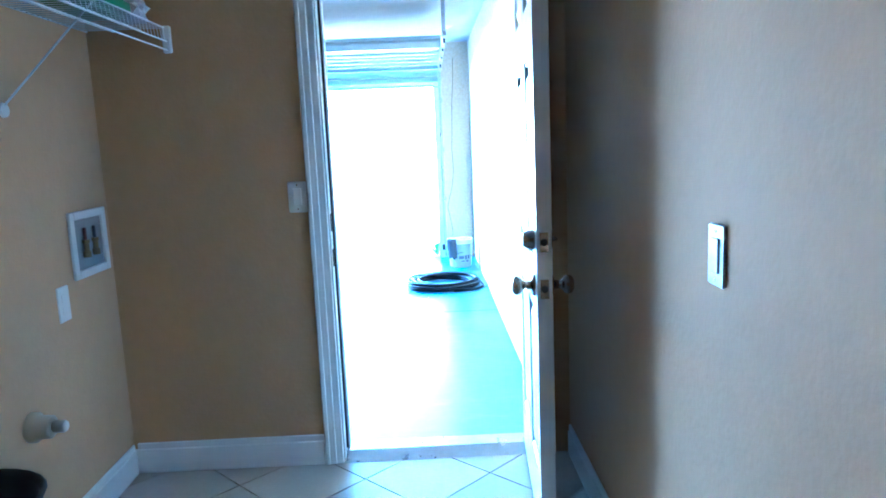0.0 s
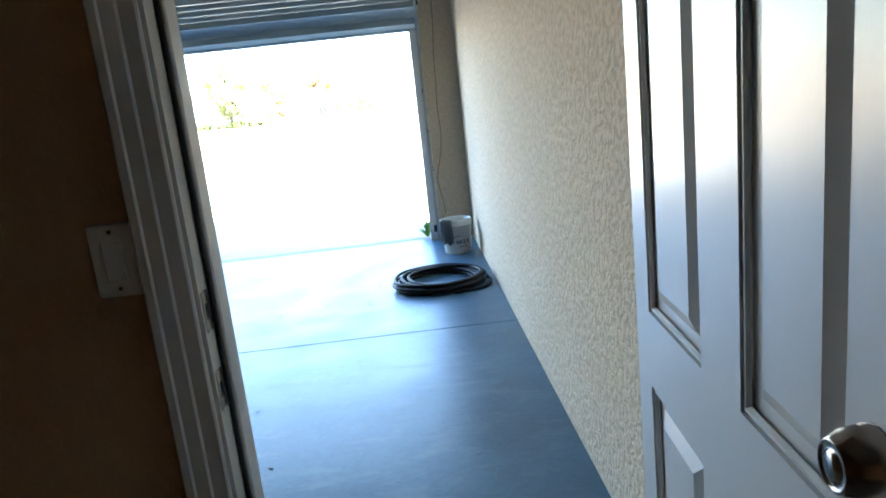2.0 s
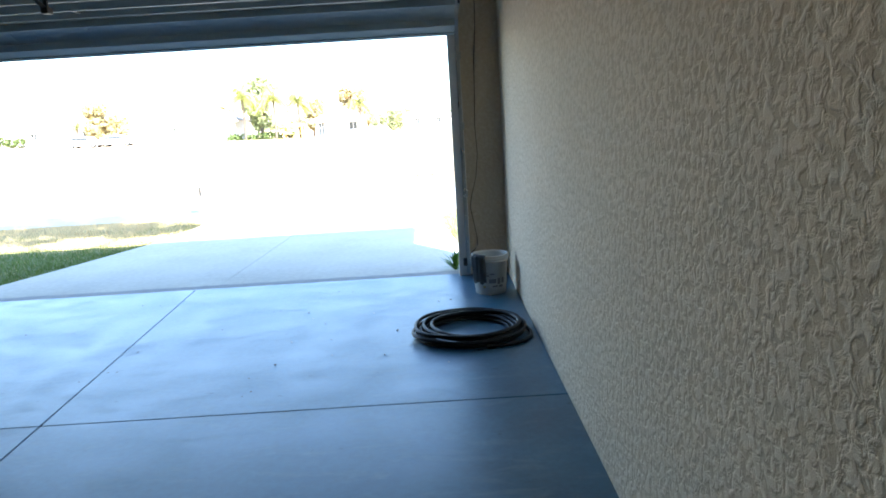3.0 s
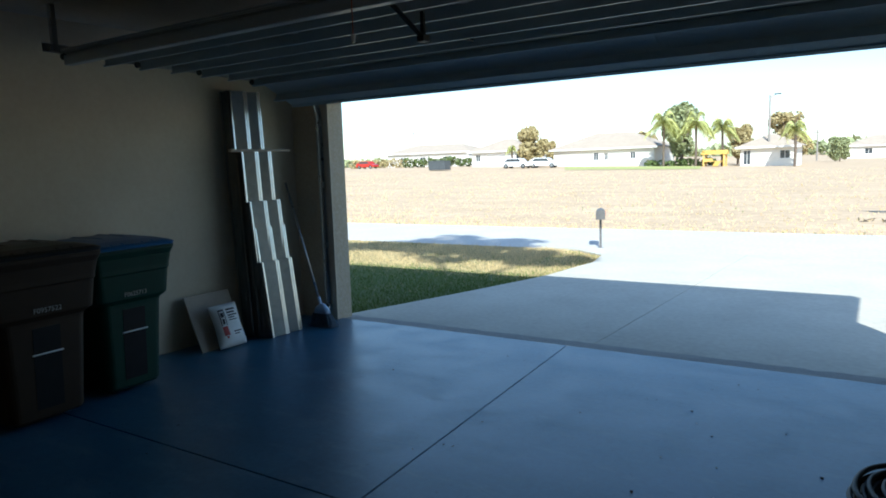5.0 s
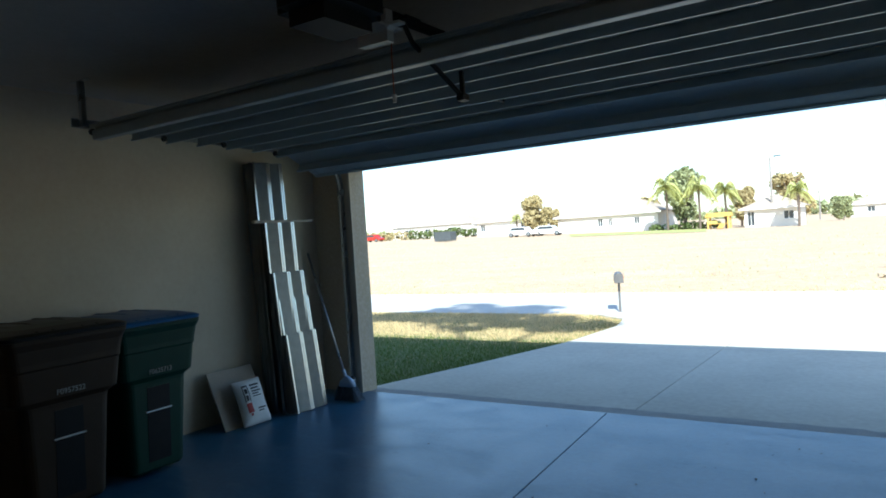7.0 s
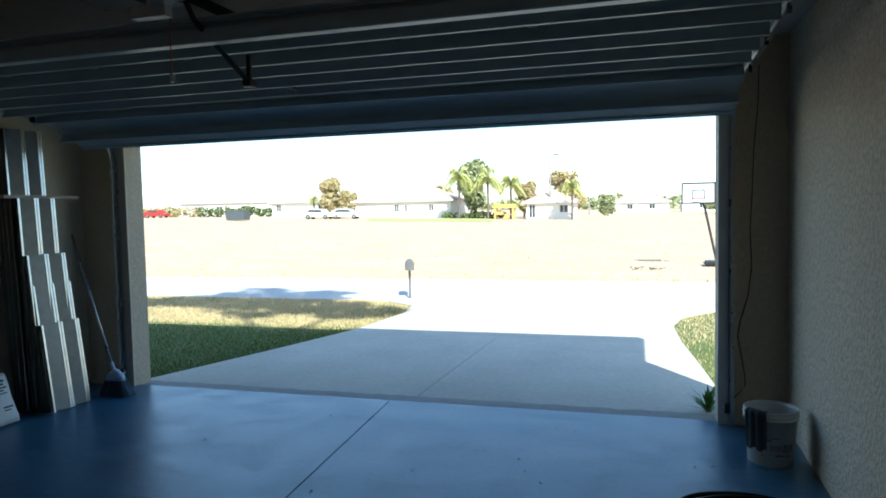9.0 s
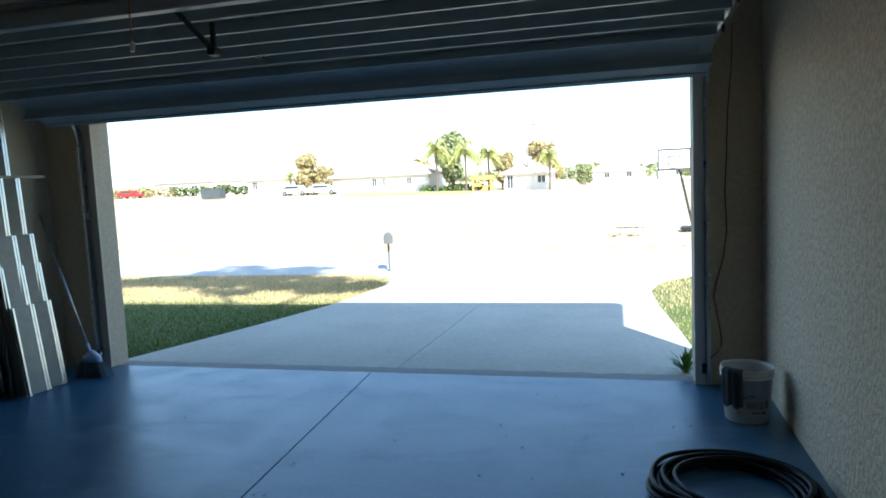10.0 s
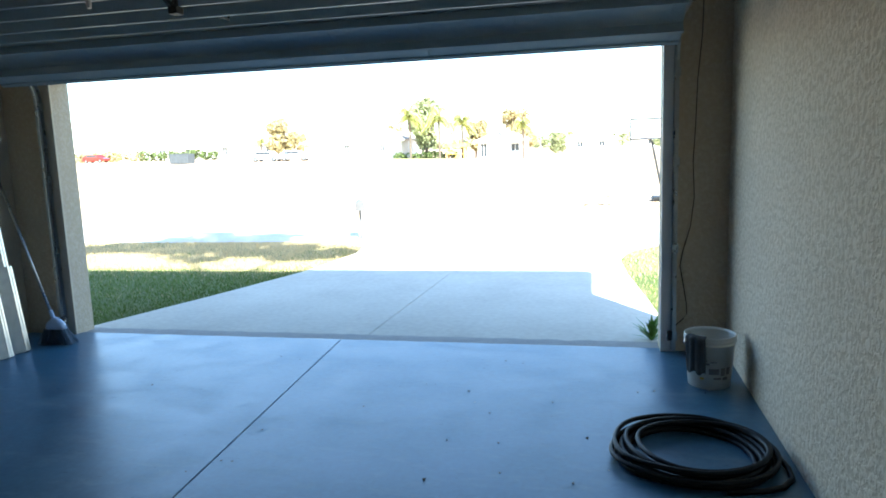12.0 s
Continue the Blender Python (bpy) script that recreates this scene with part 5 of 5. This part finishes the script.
# mown grass before the cream house
bm = bmesh.new()
rows = []
for j in range(9):
    y = 76 + 2 * j
    rows.append([bm.verts.new((far_x(-24.0 + 10.5 * i / 12, y), y, ground_z(far_x(-24.0 + 10.5 * i / 12, y), y) + 0.04)) for i in range(13)])
for a, b in zip(rows, rows[1:]):
    for i in range(12):
        bm.faces.new((a[i], a[i + 1], b[i + 1], b[i]))
M_FARLAWN = material("mown grass", (0.40, 0.42, 0.12), 0.95, second=(0.46, 0.44, 0.17), scale=0.3, bump=0.3, bump_scale=8, fine=0.4)
structure("lawn_far", bm, M_FARLAWN, "mown green lawn before the cream house", "lawn")

# ---- trees ----
M_BARK = material("grey-brown bark", (0.16, 0.12, 0.09), 0.9, second=(0.11, 0.085, 0.065), scale=6, bump=0.8, bump_scale=18)
M_FOL = material("olive foliage", (0.34, 0.36, 0.18), 0.6, second=(0.26, 0.28, 0.13), scale=1.5, amount=0.7)
M_FOLDRY = material("rusty foliage", (0.42, 0.33, 0.16), 0.7, second=(0.33, 0.27, 0.12), scale=1.5, amount=0.7)
M_PALM = material("palm frond green", (0.42, 0.46, 0.16), 0.5, second=(0.55, 0.52, 0.20), scale=2.0, amount=0.7)


def leaf_cloud(lobes, count, size, seed):
    """Small leaf clumps scattered through lobes (x, y, z, rx, rz), with gaps."""
    rng = random.Random(seed)
    verts, faces = [], []
    for k in range(count):
        x, y, z, rx, rz = rng.choice(lobes)
        d = Vector((rng.gauss(0, 1), rng.gauss(0, 1), rng.gauss(0, 1))).normalized() * rng.uniform(0.45, 1.0) ** 0.5
        p = Vector((x + d.x * rx, y + d.y * rx, z + d.z * rz))
        if noise.noise(p * (1.3 / max(rx, 0.6))) < -0.22:
            continue
        u = Vector((rng.gauss(0, 1), rng.gauss(0, 1), rng.gauss(0, 1))).normalized()
        v = u.cross(Vector((rng.gauss(0, 1), rng.gauss(0, 1), rng.gauss(0, 1)))).normalized()
        s = size * rng.uniform(0.6, 1.3)
        n = len(verts)
        verts += [p - u * s, p + v * s * 0.55, p + u * s, p - v * s * 0.55]
        faces.append((n, n + 1, n + 2, n + 3))
    me = bpy.data.meshes.new("crown")
    me.from_pydata([tuple(v) for v in verts], [], faces)
    return me


def tree(label, x, y, height, spread, mat, seed, count=1500, size=0.28, trunk_part=0.4, lobes=None, girth=0.028):
    g = ground_z(x, y)
    ob = thing("tree", label, "tree", pose(x, y, g), "trees")
    rng = random.Random(seed)
    own = tube([(0, 0, -0.3), (0.05 * height * 0.2, 0, height * trunk_part * 0.5), (0, 0.02 * height, height * trunk_part)], height * girth, 10)
    for k in range(6):
        a = k * 1.05 + rng.uniform(-0.3, 0.3)
        e = Vector((math.cos(a) * spread * 0.6, math.sin(a) * spread * 0.6, height * rng.uniform(0.65, 0.85)))
        own = cyl(height * girth * 0.57, height * girth * 0.18, (0, 0.01 * height, height * trunk_part * 0.95), e, 7, own)
    part("trunk", own, M_BARK, ob)
    if lobes is None:
        lobes = []
        for k in range(13):
            a = rng.uniform(0, 6.283)
            r = spread * rng.uniform(0.15, 0.62)
            lobes.append((r * math.cos(a), r * math.sin(a), height * rng.uniform(trunk_part + 0.05, 0.84), spread * rng.uniform(0.34, 0.55), height * rng.uniform(0.13, 0.22)))
    me = leaf_cloud(lobes, count, size, seed)
    me.materials.append(mat)
    cr = new("crown", me)
    cr.parent = ob
    return ob


def far_tree(label, az, y, top_el, half_az, mat, seed, trunk_part=0.35):
    x = far_x(az, y)
    dist = math.hypot(x - EYE.x, y - EYE.y)
    h = EYE.z + dist * math.tan(radians(top_el + 0.3)) - ground_z(x, y)
    return tree(label, x, y, h, dist * math.tan(radians(half_az * 1.15)), mat, seed, 7000, 0.30, trunk_part)


far_tree("round rusty-leaved tree beside a white house", -26.5, 93, 2.45, 1.15, M_FOLDRY, 31, 0.2)
far_tree("tall leafy oak among palms", -15.0, 96, 3.75, 1.45, M_FOL, 32, 0.25)
far_tree("rusty-leaved tree behind a white house", -7.35, 118, 2.6, 1.45, M_FOLDRY, 33, 0.25)
far_tree("thin half-bare tree beside the palms", -10.9, 104, 1.7, 1.0, M_FOLDRY, 34, 0.25)
far_tree("small round green tree on the field edge", -4.15, 120, 0.6, 0.6, M_FOL, 35, 0.15)
far_tree("small tree behind the cream house", -17.4, 118, 1.5, 0.8, M_FOLDRY, 36, 0.3)
far_tree("low tree beside a white garage", -25.3, 120, 1.15, 0.6, M_FOLDRY, 37, 0.2)
far_tree("low green tree behind the hoop", 4.3, 130, 1.2, 1.1, M_FOL, 38, 0.15)
# tall tree behind the house, whose shade falls on the lawn
tree("tall leafy tree behind the house", 2.2, -10.2, 17.0, 2.3, M_FOL, 40, 4200, 0.15, 0.72,
     [(0.2, 0, 14.7, 1.2, 0.5), (-0.9, 0.2, 15.0, 1.0, 0.45), (1.0, 0.2, 14.9, 1.0, 0.4), (-1.9, 0.4, 14.9, 0.8, 0.35), (0.7, 0.7, 15.6, 0.9, 0.3), (-0.8, 0.9, 15.8, 0.8, 0.25), (1.9, -0.2, 14.6, 0.8, 0.35), (-2.8, 0.2, 14.6, 0.7, 0.3)], 0.009)


def palm(label, az, y, crown_el, seed, size=2.0):
    """A palm: ringed trunk and arching feathered fronds."""
    x = far_x(az, y)
    dist = math.hypot(x - EYE.x, y - EYE.y)
    g = ground_z(x, y)
    h = EYE.z + dist * math.tan(radians(crown_el + 0.15)) - g
    ob = thing("palm_tree", label, "palm tree", pose(x, y, g), "palms across the field")
    rng = random.Random(seed)
    part("trunk", tube([(0, 0, -0.2), (0.05, 0, h * 0.5), (0.0, 0, h)], 0.16, 10), M_BARK, ob)
    for k in range(30):
        a = k * 2.4 + rng.uniform(-0.2, 0.2)
        rise = rng.uniform(-0.5, 2.3)
        d = Vector((math.cos(a), math.sin(a), 0))
        sd = Vector((-d.y, d.x, 0))
        verts, faces = [], []
        n = 20
        for i in range(n):
            f = (i + 0.6) / n
            p = d * size * f * (0.85 - 0.16 * abs(rise)) + Vector((0, 0, h + size * (rise * f - (0.65 + 0.70 * rise) * f * f)))
            for s in (-1, 1):
                ln = size * 0.30 * (1 - 0.55 * f) * min(1.0, 0.3 + 3 * f)
                q = p + sd * s * ln + d * ln * 0.5 - Vector((0, 0, ln * rng.uniform(0.5, 1.0)))
                w = d * size * 0.028
                m0 = len(verts)
                verts += [p - w, p + w, q]
                faces.append((m0, m0 + 1, m0 + 2))
        me = bpy.data.meshes.new("frond")
        me.from_pydata([tuple(v) for v in verts], [], faces)
        me.materials.append(M_PALM)
        fr = new("frond", me)
        fr.parent = ob
    return ob


palm("feathery palm with yellow-green fronds beside an oak", -16.3, 90, 2.2, 51, 2.9)
palm("feathery palm with yellow-green fronds before the houses", -13.9, 90, 2.0, 52, 2.9)
palm("drooping palm with yellow-green fronds near the playset", -12.0, 92, 1.6, 53, 2.6)
palm("small palm with yellow fronds beside a white house", -7.0, 88, 1.2, 54, 2.2)
palm("short young palm by a garage door", -28.3, 88, 0.55, 55, 1.2)

# ---- vehicles, playset, hedge, poles ----
M_CARWHITE = material("white car paint", (0.75, 0.75, 0.75), 0.2, second=(0.7, 0.7, 0.7), scale=2)
M_CARRED = material("red car paint", (0.45, 0.03, 0.02), 0.2, second=(0.4, 0.03, 0.02), scale=2)


def car(label, az, y, mat, turn):
    x = far_x(az, y)
    ob = thing("car", label, "car", pose(x, y, ground_z(x, y), 0, 0, turn), "parked cars")
    side = [(-2.2, 0.3), (2.15, 0.3), (2.2, 0.7), (1.3, 0.92), (0.75, 1.42), (-1.2, 1.45), (-1.95, 1.0), (-2.2, 0.9)]
    m = pose(0, 0, 0, 90, 0, 0)
    part("body", prism(side, -0.87, 0.87, m=m, bevel=0.05), mat, ob)
    part("side_window", prism([(1.05, 0.95), (0.68, 1.34), (-1.1, 1.36), (-1.6, 0.98)], 0.872, 0.878, m=m), M_GLASS, ob)
    part("side_window", prism([(1.05, 0.95), (0.68, 1.34), (-1.1, 1.36), (-1.6, 0.98)], -0.878, -0.872, m=m), M_GLASS, ob)
    for wx in (-1.35, 1.4):
        for s in (-1, 1):
            wh = part("wheel", cyl(0.33, 0.33, (wx, s * 0.70, 0.33), (wx, s * 0.90, 0.33), 20), M_BLACK, ob)
            part("rim", cyl(0.2, 0.18, (wx, s * 0.895, 0.33), (wx, s * 0.915, 0.33), 14), M_GALV, wh)
    return ob


car("white parked car before a white garage", -27.9, 84, M_CARWHITE, 0)
car("white parked car on the grass verge", -25.7, 86, M_CARWHITE, 8)
car("red parked car far along the street", -40.3, 100, M_CARRED, 0)

M_TRAILER = material("dark painted steel", (0.09, 0.10, 0.105), 0.6, second=(0.06, 0.068, 0.072), scale=4)
y = 76
trail = thing("utility_container", "dark slatted steel container on the field edge", "container", pose(far_x(-34.3, y), y, ground_z(far_x(-34.3, y), y)))
part("body", box(-1.35, 1.35, -0.8, 0.8, 0.1, 1.35, 0.04), M_TRAILER, trail)
for k in range(9):
    part("rib", box(-1.3 + k * 0.31, -1.2 + k * 0.31, -0.86, -0.8, 0.15, 1.3, 0.01), M_TRAILER, trail)
part("top_rail", box(-1.4, 1.4, -0.86, -0.8, 1.3, 1.4, 0.01), M_TRAILER, trail)

M_YELLOW = material("yellow play plastic", (0.72, 0.47, 0.12), 0.4, second=(0.64, 0.38, 0.09), scale=3)
y = 91
play = thing("playset", "yellow and orange play structure under the palms", "playset", pose(far_x(-12.5, y), y, ground_z(far_x(-12.5, y), y)) @ Matrix.Diagonal((1.15, 1, 0.66, 1)))
for px in (-1.1, 1.1):
    for py in (-0.8, 0.8):
        part("post", box(px - 0.08, px + 0.08, py - 0.08, py + 0.08, 0, 2.6, 0.01), M_YELLOW, play)
part("platform", box(-1.15, 1.15, -0.85, 0.85, 0.95, 1.07, 0.01), M_YELLOW, play)
own = bmesh.new()
rv = [own.verts.new(p) for p in ((-1.4, -1.0, 2.4), (1.4, -1.0, 2.4), (1.4, 1.0, 2.4), (-1.4, 1.0, 2.4), (-1.4, 0, 3.2), (1.4, 0, 3.2))]
for f in ((0, 1, 5, 4), (2, 3, 4, 5), (0, 4, 3), (1, 2, 5), (3, 2, 1, 0)):
    own.faces.new([rv[i] for i in f])
part("canopy", own, M_YELLOW, play)
slide = part("slide", box(-0.3, 0.3, -2.2, 0.0, -0.04, 0.04, 0.02), M_YELLOW, play)
slide.matrix_local = pose(0.5, -0.85, 1.0, 24, 0, 0)
part("side_panel", box(-1.1, -0.1, -0.84, -0.80, 1.1, 1.6), M_YELLOW, play)

M_HEDGE = material("hedge foliage", (0.08, 0.12, 0.03), 0.7, second=(0.12, 0.14, 0.04), scale=0.8, amount=0.7)


def hedge(label, az0, az1, y, h, mat, seed):
    x0, x1 = far_x(az0, y), far_x(az1, y)
    n = max(4, int((x1 - x0) / 1.2))
    rng = random.Random(seed)
    lobes = [(x0 + (x1 - x0) * k / n, y + rng.uniform(-0.4, 0.4), ground_z((x0 + x1) / 2, y) + h * rng.uniform(0.35, 0.6), 1.0, h * rng.uniform(0.4, 0.62)) for k in range(n + 1)]
    me = leaf_cloud(lobes, 130 * n, 0.3, seed)
    me.materials.append(mat)
    return tagged(new("hedge", me), label, "hedge", "hedges across the field")


hedge("clipped green hedge before a low white building", -37.0, -31.5, 104, 1.7, M_HEDGE, 61)
hedge("loose shrubs along the far street", -41.5, -37.3, 115, 1.9, M_FOLDRY, 62)
hedge("low shrubs under the palms", -17.2, -13.0, 93, 0.9, M_HEDGE, 63)

M_POLE = material("weathered pole", (0.30, 0.27, 0.24), 0.9, second=(0.22, 0.2, 0.18), scale=3)
for az, y, el, arm in ((-8.75, 93, 4.0, True), (-36.4, 140, 2.6, False), (-5.6, 140, 1.4, False)):
    x = far_x(az, y)
    dist = math.hypot(x - EYE.x, y - EYE.y)
    h = EYE.z + dist * math.tan(radians(el)) - ground_z(x, y)
    pole = thing("utility_pole", "weathered utility pole standing among the houses", "utility pole", pose(x, y, ground_z(x, y)), "utility poles")
    part("post", cyl(0.17, 0.11, (0, 0, -0.3), (0, 0, h), 10), M_POLE, pole)
    if arm:
        part("lamp_arm", tube([(0, 0, h - 0.4), (0.7, -0.2, h)], 0.04, 6), M_GALV, pole)
        part("lamp_head", box(0.5, 1.35, -0.35, -0.05, h - 0.02, h + 0.12, 0.04), M_DARK, pole, "flat dark lamp head")
    else:
        part("crossarm", box(-0.9, 0.9, -0.06, 0.06, h - 0.6, h - 0.45), M_POLE, pole)

# far woods on the horizon
rng = random.Random(71)
lobes = []
for k in range(150):
    az = -48 + 62 * k / 150 + rng.uniform(-0.3, 0.3)
    y = 330 + rng.uniform(-30, 60)
    lobes.append((far_x(az, y), y, 1.0 + rng.uniform(1.0, 3.2), rng.uniform(4, 8), rng.uniform(1.8, 4.2)))
me = leaf_cloud(lobes, 9000, 1.5, 71)
me.materials.append(M_FOL)
tagged(new("far_woods", me), "low line of distant woods on the horizon", "woods", "", "stuff")
